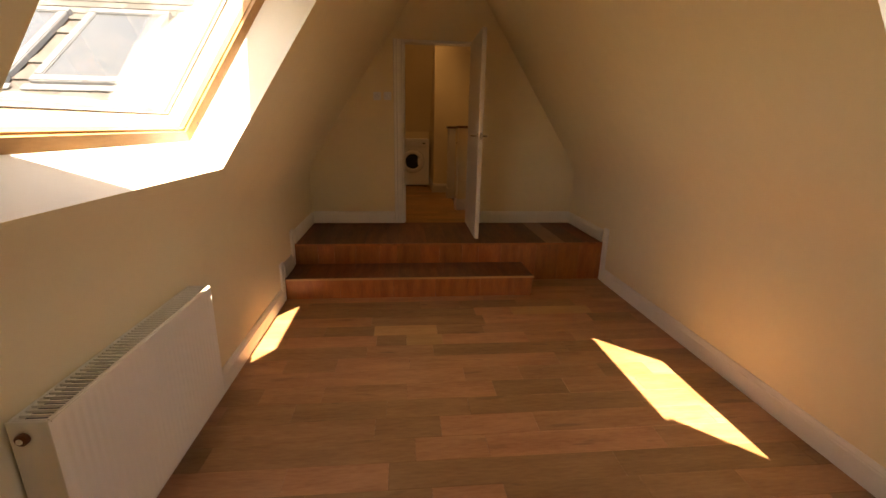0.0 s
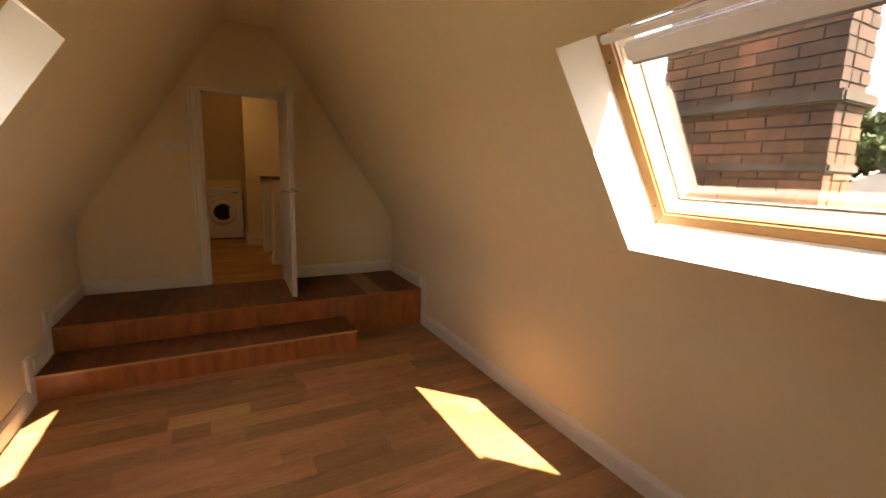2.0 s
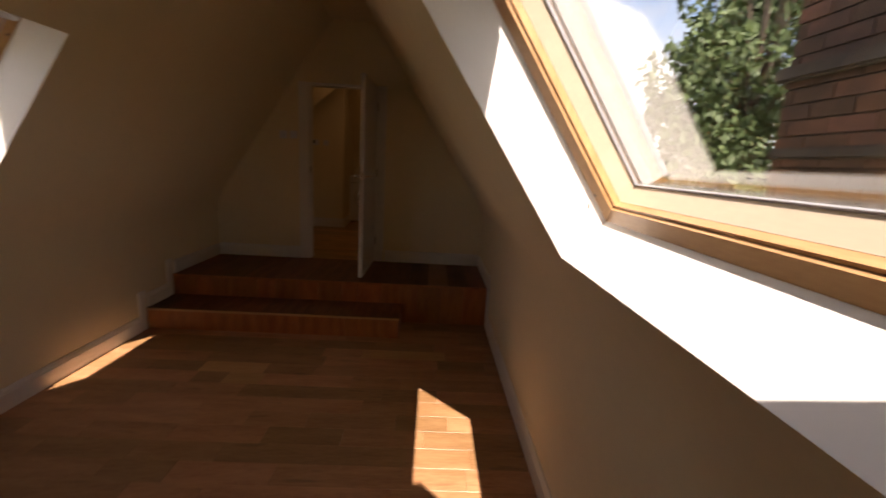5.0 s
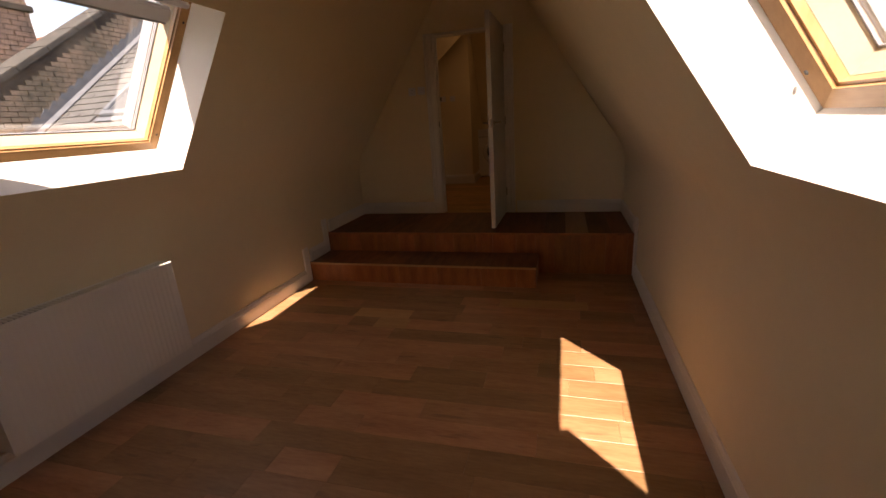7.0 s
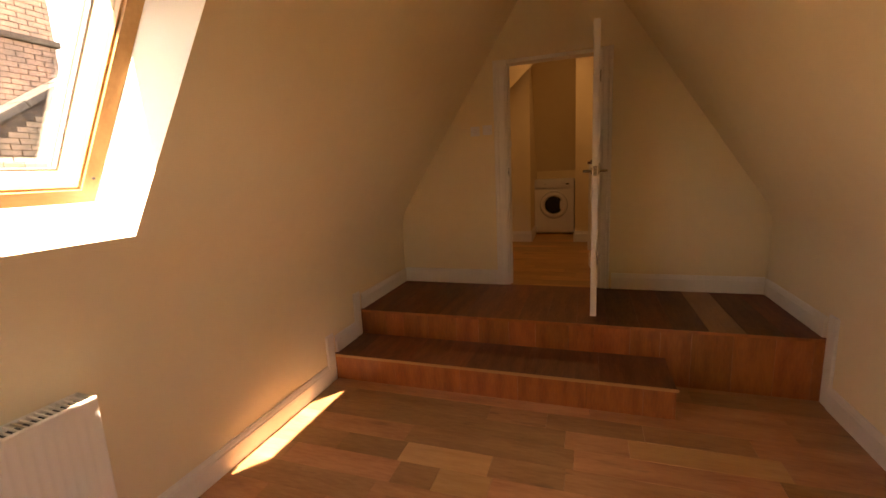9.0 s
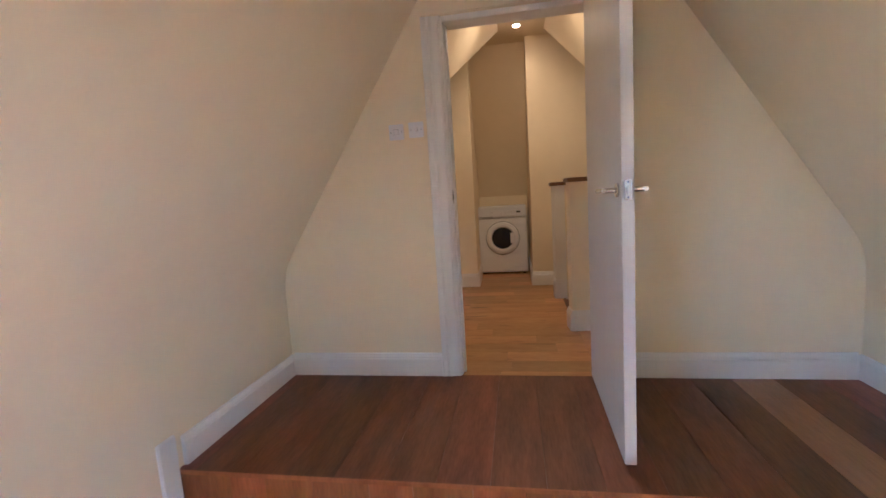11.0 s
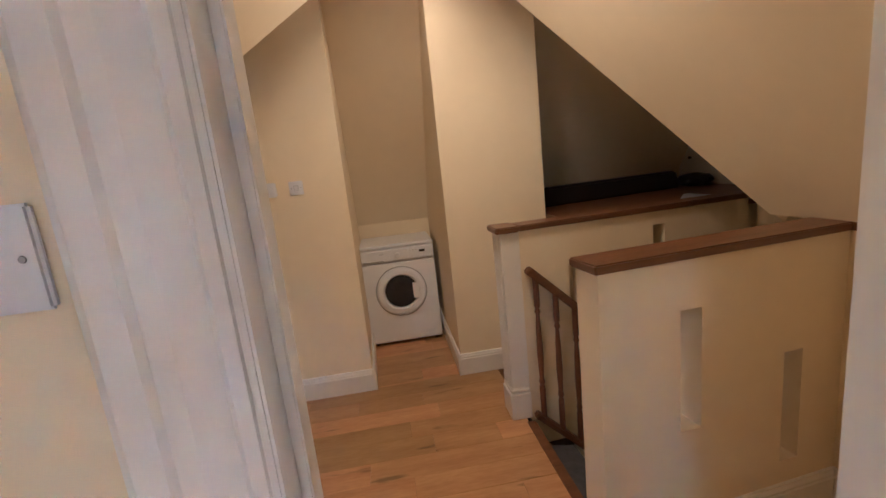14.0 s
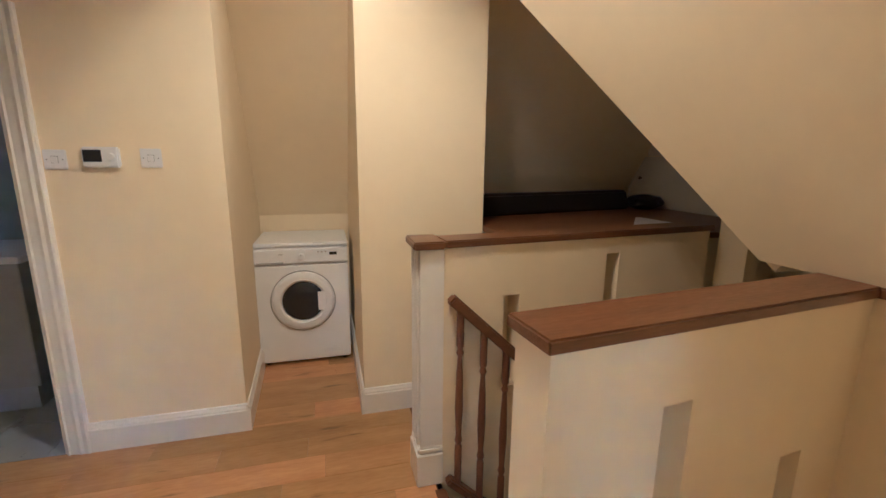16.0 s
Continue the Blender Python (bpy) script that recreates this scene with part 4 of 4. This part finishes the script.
part("body", bm, BLACK, bag, "", True)
cup = thing("cupboard_front", (3.0, 2.9, 1.4835), "white eaves cupboard front with a small knob", "cupboard")
part("panel", bbox((2.985, 2.5, 1.4837), (3.019, 3.50, 1.90), 0.004), DOORP, cup)
part("panel", bbox((2.985, 2.5, 1.906), (3.019, 3.29, 2.5), 0.004), DOORP, cup)
part("knob", lathe([(0.006, 0), (0.006, 0.012), (0.014, 0.018), (0.012, 0.026)], 16, Matrix.Translation((2.985, 3.33, 1.72)) @ Matrix.Rotation(radians(-90), 4, "Y")), BLACK, cup, "dark round knob", True)

# ---- downlight, and the added fill fixture at y 1.30 ----
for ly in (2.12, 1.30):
    lamp = thing("downlight", (0.416, ly, ZC), "round recessed ceiling downlight, switched on; nearer one added as fill", "downlight", "landing downlights")
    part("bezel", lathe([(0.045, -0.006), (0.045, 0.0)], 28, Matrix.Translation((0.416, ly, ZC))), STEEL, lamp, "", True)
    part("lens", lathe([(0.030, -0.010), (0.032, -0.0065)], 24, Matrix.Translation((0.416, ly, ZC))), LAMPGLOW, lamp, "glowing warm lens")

# ---- bathroom seen through its doorway ----
bath = thing("vanity_unit", (-1.45, 3.15, ZP), "grey vanity unit with a white top", "vanity unit")
part("carcass", bbox((-1.70, 2.95, ZP + 0.15), (-1.30, 3.50, ZP + 0.88), 0.004), VANITY, bath)
part("worktop", bbox((-1.71, 2.92, ZP + 0.881), (-1.27, 3.53, ZP + 0.92), 0.006), ENAMEL, bath, "white worktop")
for z in (0.70, 0.42):
    part("knob", lathe([(0.018, 0), (0.018, 0.02)], 16, Matrix.Translation((-1.30, 3.06, ZP + z)) @ Matrix.Rotation(radians(90), 4, "Y")), GREYP, bath, "dark round knob", True)
part("plinth", bbox((-1.69, 2.97, ZP + 0.005), (-1.33, 3.48, ZP + 0.1495)), GREYP, bath)

# ---- outside: brick stack beyond the east window ----
def brick_stack(name, x0, x1, y0, y1, z0, z1, bands, label, near=True):
    stack = thing(name, ((x0 + x1) / 2, (y0 + y1) / 2, z0), label, "chimney")
    core = part("core", bbox((x0 + 0.005, y0 + 0.005, -8.0), (x1 - 0.005, y1 - 0.005, z1)), MORTAR, stack, "mortar jointed core")
    bl, bh, j = 0.225, 0.069, 0.012
    meshes = {}
    joined = bmesh.new()

    def brick(cx, cy, cz, lx, ly):
        key = (round(lx, 3), round(ly, 3))
        if key not in meshes:
            bm = bbox((-lx / 2, -ly / 2, -bh / 2), (lx / 2, ly / 2, bh / 2))
            bmesh.ops.recalc_face_normals(bm, faces=bm.faces[:])
            me = bpy.data.meshes.new("brick")
            bm.to_mesh(me)
            bm.free()
            me.materials.append(BRICK)
            meshes[key] = me
        if not near:
            box(joined, (-lx / 2, -ly / 2, -bh / 2), (lx / 2, ly / 2, bh / 2), Matrix.Translation((cx, cy, cz)))
            return
        o = new("brick", meshes[key])
        o.parent = stack
        o.matrix_parent_inverse = stack.matrix_world.inverted()
        o.matrix_basis = Matrix.Translation((cx, cy, cz))

    z, row = z0, 0
    while z < z1 - bh:
        for face in ("w", "s"):
            a0, a1 = (y0, y1) if face == "w" else (x0 + 0.102, x1)
            a = a0 - (bl * 0.5 if row % 2 == (face == "s") else 0.0)
            while a < a1 - 0.02:
                b = min(a + bl, a1)
                s = max(a, a0)
                if b - s > 0.04:
                    jit = random.uniform(-0.002, 0.003)
                    if face == "w":
                        brick(x0 + 0.045 - jit if near else x1 - 0.045 + jit, (s + b) / 2, z + bh / 2, 0.10, round(b - s, 2))
                    else:
                        brick((s + b) / 2, y0 + 0.045 - jit, z + bh / 2, round(b - s, 2), 0.10)
                a += bl + j
        z += bh + j
        row += 1
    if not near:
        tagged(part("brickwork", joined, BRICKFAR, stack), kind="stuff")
    for zb, h, o in bands:
        part("string_course", bbox((x0 - o, y0 - o, zb), (x1 + o, y1 + o, zb + h), 0.012), STONE, stack, "sooty projecting stone course")
    return stack


brick_stack("chimney_stack", 3.30, 3.66, -3.865, -2.74, 1.05, 3.35, [(2.135, 0.075, 0.05), (1.735, 0.06, 0.022)], "tall red brick chimney stack with sooty stone course")
structure("ground", bbox((-400, -400, -8.2), (400, 400, -8.0)), GRASS, "green ground far below the attic", "ground")


def roof_plane(z0, y):
    return z0 + 0.765 * (y - 0.97)


# wing roof seen from the west window, laid with slates
wing = thing("wing_roof", (-4.2, 0.6, 2.2), "weathered grey slate roof of the adjoining wing", "roof")
Y0, Y1, X0, X1 = -1.35, 3.1, -6.45, -1.45
ang = math.atan(0.765)
deck = bmesh.new()
box(deck, (X0, 0, -0.12), (X1, (Y1 - Y0) / math.cos(ang), -0.012))
WM = Matrix.Translation((0, Y0, roof_plane(2.5, Y0))) @ Matrix.Rotation(ang, 4, "X")
deck.transform(WM)
part("deck", deck, FARROOF, wing)
skies = ((-3.96, -3.0), (-5.33, -4.2))
run = 0.165
n_rows = int((Y1 - Y0) / math.cos(ang) / run)
slates = []
for r in range(n_rows):
    x = X0 - (0.14 if r % 2 else 0)
    while x < X1:
        w = 0.272 + random.uniform(-0.012, 0.012)
        s = r * run
        y = Y0 + s * math.cos(ang)
        if not any(a - 0.2 < x < b - 0.05 and 0.0 < y < 1.40 for a, b in skies):
            slates.append((x, s, w))
        x += w + 0.006
slates.sort(key=lambda q: (q[0] + 2.6) ** 2 + (q[1] - 2.2) ** 2)


def slate_bm(bm, x, s, w):
    tilt = random.uniform(-0.004, 0.004)
    vs = [bm.verts.new(WM @ Vector(p)) for p in ((x, s, 0.014 + tilt), (x + w, s, 0.014 - tilt), (x + w, s + run * 1.1, 0.0), (x, s + run * 1.1, 0.0),
                                                  (x, s, -0.004), (x + w, s, -0.004))]
    bm.faces.new((vs[0], vs[1], vs[2], vs[3]))
    bm.faces.new((vs[4], vs[5], vs[1], vs[0]))
    bm.faces.new((vs[5], vs[2], vs[1]))
    bm.faces.new((vs[4], vs[0], vs[3]))


for x, s, w in slates[:260]:
    bm = bmesh.new()
    slate_bm(bm, x, s, w)
    part("slate", bm, SLATE, wing)
bm = bmesh.new()
for x, s, w in slates[260:]:
    slate_bm(bm, x, s, w)
tagged(part("slates", bm, SLATE, wing), kind="stuff")
PARA_Y0, PARA_X = -1.1, -6.47


def parapet_top(y):
    return 2.90 + 0.675 * (y - 0.4)


# raised brick party wall along the far edge of the slates, with stone coping and stepped flashing
parapet = thing("parapet_wall", (-6.68, 1.0, 1.0), "weathered brick parapet wall rising beside the slate roof", "wall")
core = bmesh.new()
a = [core.verts.new((PARA_X - 0.012, y, z)) for y, z in ((PARA_Y0, 0.2), (Y1, 0.2), (Y1, parapet_top(Y1)), (PARA_Y0, parapet_top(PARA_Y0)))]
b = [core.verts.new((-6.88, v.co.y, v.co.z)) for v in a]
core.faces.new(a), core.faces.new(b[::-1])
for i in range(4):
    core.faces.new((a[i], b[i], b[(i + 1) % 4], a[(i + 1) % 4]))
part("core", core, MORTAR, parapet)
bricks = bmesh.new()
row, z = 0, 1.05
while z < parapet_top(Y1) - 0.1:
    y = PARA_Y0 - (0.11 if row % 2 else 0.0)
    while y < Y1 - 0.1:
        e = y + 0.212
        if roof_plane(2.5, e) - 0.15 < z and z + 0.068 < parapet_top(max(y, PARA_Y0)):
            box(bricks, (PARA_X - 0.05, max(y, PARA_Y0), z), (PARA_X + random.uniform(-0.006, 0.005), min(e, Y1), z + 0.066))
        y += 0.224
    z += 0.077
    row += 1
tagged(part("brickwork", bricks, PARBRICK, parapet), kind="stuff")
rake = math.atan(0.675)
k = 0.0
while k < (Y1 - PARA_Y0) / math.cos(rake) - 0.1:
    long = random.uniform(0.5, 0.72)
    part("coping_stone", bbox((-6.94, k, 0.0), (PARA_X + 0.045, k + long - 0.012, 0.085 + random.uniform(-0.008, 0.008)), 0.012, Matrix.Translation((0, PARA_Y0, parapet_top(PARA_Y0))) @ Matrix.Rotation(rake, 4, "X")), COPING, parapet, "worn grey coping stone")
    k += long
for k in range(26):                             # each lead step is let into a brick joint
    y = PARA_Y0 + 0.163 * k
    zb = roof_plane(2.5, y) + 0.01
    bm = prism([(y, zb - 0.03), (y + 0.17, zb + 0.10), (y + 0.17, zb + 0.29), (y + 0.11, zb + 0.29), (y, zb + 0.13)], 0.006, Matrix(((0, 0, 1, PARA_X + 0.008 + 0.003 * (k % 2)), (1, 0, 0, 0), (0, 1, 0, 0), (0, 0, 0, 1))))
    part("flashing_step", bm, LEAD, parapet, "dull lead flashing step")
part("lead_gutter", bbox((PARA_X + 0.018, 0.0, 0.016), (PARA_X + 0.20, (Y1 - Y0) / math.cos(ang), 0.030), 0.004, WM), LEAD, parapet, "dull lead gutter along the wall")
for a, b in skies:
    s0, s1 = (0.14 - Y0) / math.cos(ang), (1.40 - Y0) / math.cos(ang)
    sk = thing("skylight", WM @ Matrix.Translation(((a + b) / 2, s0, 0.03)), "closed skylight with a white frame in the slate roof", "skylight", "skylights in the wing roof")
    for lo, hi in (((a, s0, 0), (b, s0 + 0.11, 0.075)), ((a, s1 - 0.11, 0), (b, s1, 0.085)), ((a, s0 + 0.11, 0), (a + 0.10, s1 - 0.11, 0.08)), ((b - 0.10, s0 + 0.11, 0), (b, s1 - 0.11, 0.08))):
        part("frame_bar", bbox(lo, hi, 0.012, WM), FLASH, sk)
    part("apron", bbox((a - 0.06, s0 - 0.10, 0.012), (b + 0.06, s0 - 0.002, 0.03), 0.004, WM), FLASH, sk, "lead grey apron flashing")
    part("pane", bbox((a + 0.10, s0 + 0.11, 0.045), (b - 0.10, s1 - 0.11, 0.055), 0, WM), SKYGLASS, sk, "glass coloured to carry the pale sky reflection")
    part("blind", bbox((a + 0.10, s0 + 0.11, 0.02), (b - 0.10, s1 - 0.11, 0.03), 0, WM), FLASH, sk)
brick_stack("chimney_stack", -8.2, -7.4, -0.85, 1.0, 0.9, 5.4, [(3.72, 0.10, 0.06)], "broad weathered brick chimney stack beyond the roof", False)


# ---- outside: far roofs and trees ----
def hip_house(name, x, y, ridge, length, half, z_eave, rot, label, ridge_material=None):
    m = Matrix.Translation((x, y, 0)) @ Matrix.Rotation(radians(rot), 4, "Z")
    h = thing(name, m, label, "house")
    bm = bmesh.new()
    e = [bm.verts.new(p) for p in ((-half, -length / 2 - half, z_eave), (half, -length / 2 - half, z_eave), (half, length / 2 + half, z_eave), (-half, length / 2 + half, z_eave))]
    r = [bm.verts.new((0, -length / 2, ridge)), bm.verts.new((0, length / 2, ridge))]
    for f in ((e[0], e[1], r[0]), (e[1], e[2], r[1], r[0]), (e[2], e[3], r[1]), (e[3], e[0], r[0], r[1]), (e[3], e[2], e[1], e[0])):
        bm.faces.new(f)
    bm.transform(m)
    part("roof", bm, FARROOF, h, "grey hipped roof")
    part("wall", bbox((-half + 0.3, -length / 2 - half + 0.3, -8.0), (half - 0.3, length / 2 + half - 0.3, z_eave), 0, m), BRICK, h, "red brick wall")
    part("ridge_tiles", bbox((-0.1, -length / 2, ridge - 0.03), (0.1, length / 2, ridge + 0.07), 0.03, m), ridge_material or STONE, h)
    return h


hip_house("house", 15.0, -2.6, 2.05, 4.2, 2.6, 0.2, 0, "brick house with a low grey hipped roof")
hip_house("house", -16.0, 6.4, 4.83, 8.0, 3.0, 2.6, -98.4, "grey roofed house with red ridge tiles beyond the parapet", TERRACOTTA)
hip_house("house", 25.0, -3.5, 4.0, 1.5, 2.2, 2.2, 0, "far house with a grey roof among trees")
hip_house("house", 20.0, 7.0, 1.7, 7.0, 3.0, 0.0, 30, "far brick house with a low grey roof")


def leaf_cloud(bm, centre, radius, count, size, rng):
    """Many small bent leaves scattered through an uneven clump."""
    for _ in range(count):
        d = Vector((rng.gauss(0, 1), rng.gauss(0, 1), rng.gauss(0, 1))).normalized()
        p = centre + d * radius * (0.45 + 0.6 * rng.random() ** 0.6)
        q = Euler((rng.random() * 6.28, rng.random() * 6.28, rng.random() * 6.28)).to_matrix()
        s = size * (0.6 + rng.random() * 0.8)
        a, b, c, e = (p + q @ Vector(v) * s for v in ((-0.5, 0, 0), (0, -0.28, 0.08), (0.5, 0, 0), (0, 0.28, 0.08)))
        v = [bm.verts.new(k) for k in (a, b, c, e)]
        bm.faces.new((v[0], v[1], v[2]))
        bm.faces.new((v[0], v[2], v[3]))


def tree(name, x, y, top, spread, clumps, leaves, size, seed, label, crown_base):
    rng = random.Random(seed)
    base = -8.0
    t = thing(name, (x, y, base), label, "tree")
    trunk = bmesh.new()
    fork = crown_base + (top - crown_base) * 0.35
    rings = []
    for k in range(7):
        f = k / 6
        z, r = base + (fork - base) * f, 0.38 * spread / 4 * (1 - 0.6 * f)
        off = Vector((0.25 * math.sin(f * 4 + seed), 0.2 * math.cos(f * 5 + seed), 0))
        rings.append([trunk.verts.new(Vector((x, y, z)) + off + Vector((r * math.cos(i * 0.785), r * math.sin(i * 0.785), 0))) for i in range(8)])
    for a, b in zip(rings, rings[1:]):
        for i in range(8):
            trunk.faces.new((a[i], a[(i + 1) % 8], b[(i + 1) % 8], b[i]))
    part("trunk", trunk, BARK, t, "", True)
    crown, limbs = bmesh.new(), bmesh.new()
    for _ in range(clumps):
        a, rr = rng.random() * 6.283, spread * math.sqrt(rng.random())
        zz = crown_base + (top - crown_base) * rng.random()
        taper = 1.0 - 0.55 * ((zz - crown_base) / (top - crown_base)) ** 2
        c = Vector((x + rr * taper * math.cos(a), y + rr * taper * math.sin(a), zz))
        leaf_cloud(crown, c, spread * (0.16 + 0.16 * rng.random()), leaves, size, rng)
        p, q = Vector((x, y, min(fork, c.z))), c
        side = (q - p).cross(Vector((0.3, 0.2, 1))).normalized()
        r0, r1 = 0.05 * spread / 3, 0.015
        oth = side.cross((q - p).normalized())
        A = [limbs.verts.new(p + r0 * (side * math.cos(k * 2.094) + oth * math.sin(k * 2.094))) for k in range(3)]
        B = [limbs.verts.new(q + r1 * (side * math.cos(k * 2.094) + oth * math.sin(k * 2.094))) for k in range(3)]
        for k in range(3):
            limbs.faces.new((A[k], A[(k + 1) % 3], B[(k + 1) % 3], B[k]))
    part("limbs", limbs, BARK, t)
    part("crown", crown, LEAF, t, "dense uneven green crown")
    return t


tree("tree", 8.6, 4.9, 8.6, 2.6, 48, 300, 0.20, 3, "tall leafy green tree behind the chimney stack", -1.0)
tree("tree", 12.5, 9.5, 8.5, 3.2, 42, 300, 0.24, 5, "tall leafy green tree behind the chimney stack", -1.0)
for k, (x, y, top, sp) in enumerate(((26, 5.2, 5.2, 2.6), (28, 2.2, 6.2, 2.8), (29, -0.4, 6.6, 2.8), (30, -2.8, 6.4, 2.6), (24, -4.2, 8.2, 1.9), (27, 8.0, 4.2, 2.6))):
    tree("tree", x, y, top, sp, 46, 400, 0.36, 11 + k, "broad leafy green tree beyond the roofs", -2.0)
aerial = thing("aerial", (15.0, 0.3, 2.1), "thin metal television aerial on a far roof", "aerial")
part("mast", lathe([(0.018, 0), (0.018, 2.0)], 8, Matrix.Translation((15.0, 0.3, 2.0))), GREYP, aerial)
for z in (3.5, 3.7, 3.9):
    part("rod", bbox((14.99, -0.1, z), (15.01, 0.7, z + 0.015)), GREYP, aerial)

# ---- boards, one by one ----
def board(name, lo, hi, material, parent, jitter=0.0003):
    c = (Vector(lo) + Vector(hi)) / 2
    h = (Vector(hi) - Vector(lo)) / 2
    bm = bmesh.new()
    box(bm, -h, h)
    top = [e for e in bm.edges if all(v.co.z > 0 for v in e.verts)]
    bmesh.ops.bevel(bm, geom=top, offset=0.0007, segments=1, affect="EDGES")
    bmesh.ops.recalc_face_normals(bm, faces=bm.faces[:])
    me = bpy.data.meshes.new(name)
    bm.to_mesh(me)
    bm.free()
    me.materials.append(material)
    o = new(name, me)
    o.parent = parent
    o.matrix_parent_inverse = parent.matrix_world.inverted()
    o.matrix_basis = Matrix.Translation(c + Vector((0, 0, random.uniform(-jitter, jitter))))
    return o


def lay(parent, x0, x1, y0, y1, z, width, along, material, lengths, thick=0.006, first=None, fixed=()):
    """Boards in staggered rows; along: the way they run."""
    u0, u1, v0, v1 = (x0, x1, y0, y1) if along == "x" else (y0, y1, x0, x1)
    v = v1 if first is None else first
    rows = []
    if first is not None and v1 - first > 0.01:
        rows.append((first, v1))
    while v > v0 + 0.005:
        rows.append((max(v0, v - width), v))
        v -= width
    g = 0.0004
    for a, b in rows:
        u = u0 - random.random() * lengths[-1]
        stops = []
        while u < u1:
            u += random.choice(lengths) * random.uniform(0.9, 1.1)
            stops.append(u)
        keep = [f for f in fixed if a - 0.01 < f[2] < b + 0.01]
        cuts = sorted(set([u0, u1] + [s for s in stops if u0 + 0.08 < s < u1 - 0.08]))
        for f0, f1, _ in keep:
            cuts = sorted([c for c in cuts if not f0 - 0.15 < c < f1 + 0.15] + [f0, f1])
        for p, q in zip(cuts, cuts[1:]):
            lo, hi = ((p + g, a + g, z - thick), (q - g, b - g, z)) if along == "x" else ((a + g, p + g, z - thick), (b - g, q - g, z))
            light = any(abs(p - f0) < 0.001 and abs(q - f1) < 0.001 for f0, f1, _ in keep)
            pale = along == "y" and parent is PLATFORM and a < 1.44 < b
            board("plank", lo, hi, OAKLIGHT if light else OAKMID if pale else material, parent)


OAKLAND = mat("oak_landing", (0.52, 0.300, 0.105), 0.42, color2=(0.37, 0.185, 0.058), scale=2.2, bump=0.12, bscale=14, grain=(1.0, 5.0, 5.0), rand=0.22, coat=0.1, knots=0.7)
OAKLIGHT = mat("oak_floor_pale", (0.56, 0.33, 0.15), 0.42, color2=(0.44, 0.23, 0.09), scale=2.2, bump=0.12, bscale=14, grain=(1.0, 7.0, 7.0), rand=0.08, coat=0.15)
random.seed(7)
lay(FLOOR, XL, XR, YB, YP + 0.01, 0.0, 0.16, "x", OAK, (0.35, 0.5, 0.7, 1.0), first=-1.01,
    fixed=((-0.265, 0.22, -2.05), (-0.02, 0.25, -2.21), (0.9, 1.6, -1.73)))
lay(PLATFORM, XL, XR, YP - 0.004, -0.001, ZP, 0.205, "y", OAKY, (2.0, 3.0), 0.016)
lay(STEP, XL, 1.178, YS - 0.004, YP + 0.016, ZS, 0.42, "y", OAKY, (2.0, 3.0), 0.016)
lay(LANDING, -1.72, 0.765, 0.0, 2.46, ZP, 0.16, "x", OAKLAND, (0.4, 0.6, 0.9, 1.2))
lay(LANDING, -0.16, 0.50, 2.46, 3.76, ZP, 0.16, "x", OAKLAND, (0.4, 0.6, 0.9, 1.2))
lay(LANDING, 0.765, 1.735, 0.12, 0.90, ZP, 0.16, "x", OAKLAND, (0.6, 0.9, 1.2))
for k in range(6):
    for i in range(4):
        lo = (-1.72 + 0.335 * i, 2.46 + 0.335 * k, ZP - 0.0055)
        board("tile", lo, (lo[0] + 0.331, lo[1] + 0.331, ZP + 0.001), TILE, LANDING, 0.0)


def risers(parent, x0, x1, y, z0, z1, width):
    x = x0
    while x < x1 - 0.01:
        b = min(x1, x + width * random.uniform(0.75, 1.2))
        board("riser_board", (x + 0.0008, y, z0), (b - 0.0008, y + 0.016, z1), OAKZ, parent, 0.0)
        x = b


risers(PLATFORM, XL, XR, YP, 0.0, ZP - 0.018, 0.20)
risers(STEP, XL, 1.165, YS + 0.004, 0.0, ZS - 0.018, 0.42)
board("end_board", (1.165, YS + 0.006, 0.0), (1.177, YP - 0.001, ZS - 0.018), OAKZ, STEP)
structure("nosing", bbox((XL, YS - 0.014, ZS - 0.017), (1.188, YS - 0.0045, ZS + 0.003), 0.003), OAKLIGHT, "pale worn oak nosing strip along the step", "nosing")
structure("nosing", bbox((XL, YP - 0.012, ZP - 0.017), (XR, YP - 0.0045, ZP + 0.003), 0.003), OAKZ, "oak nosing strip along the platform", "nosing")
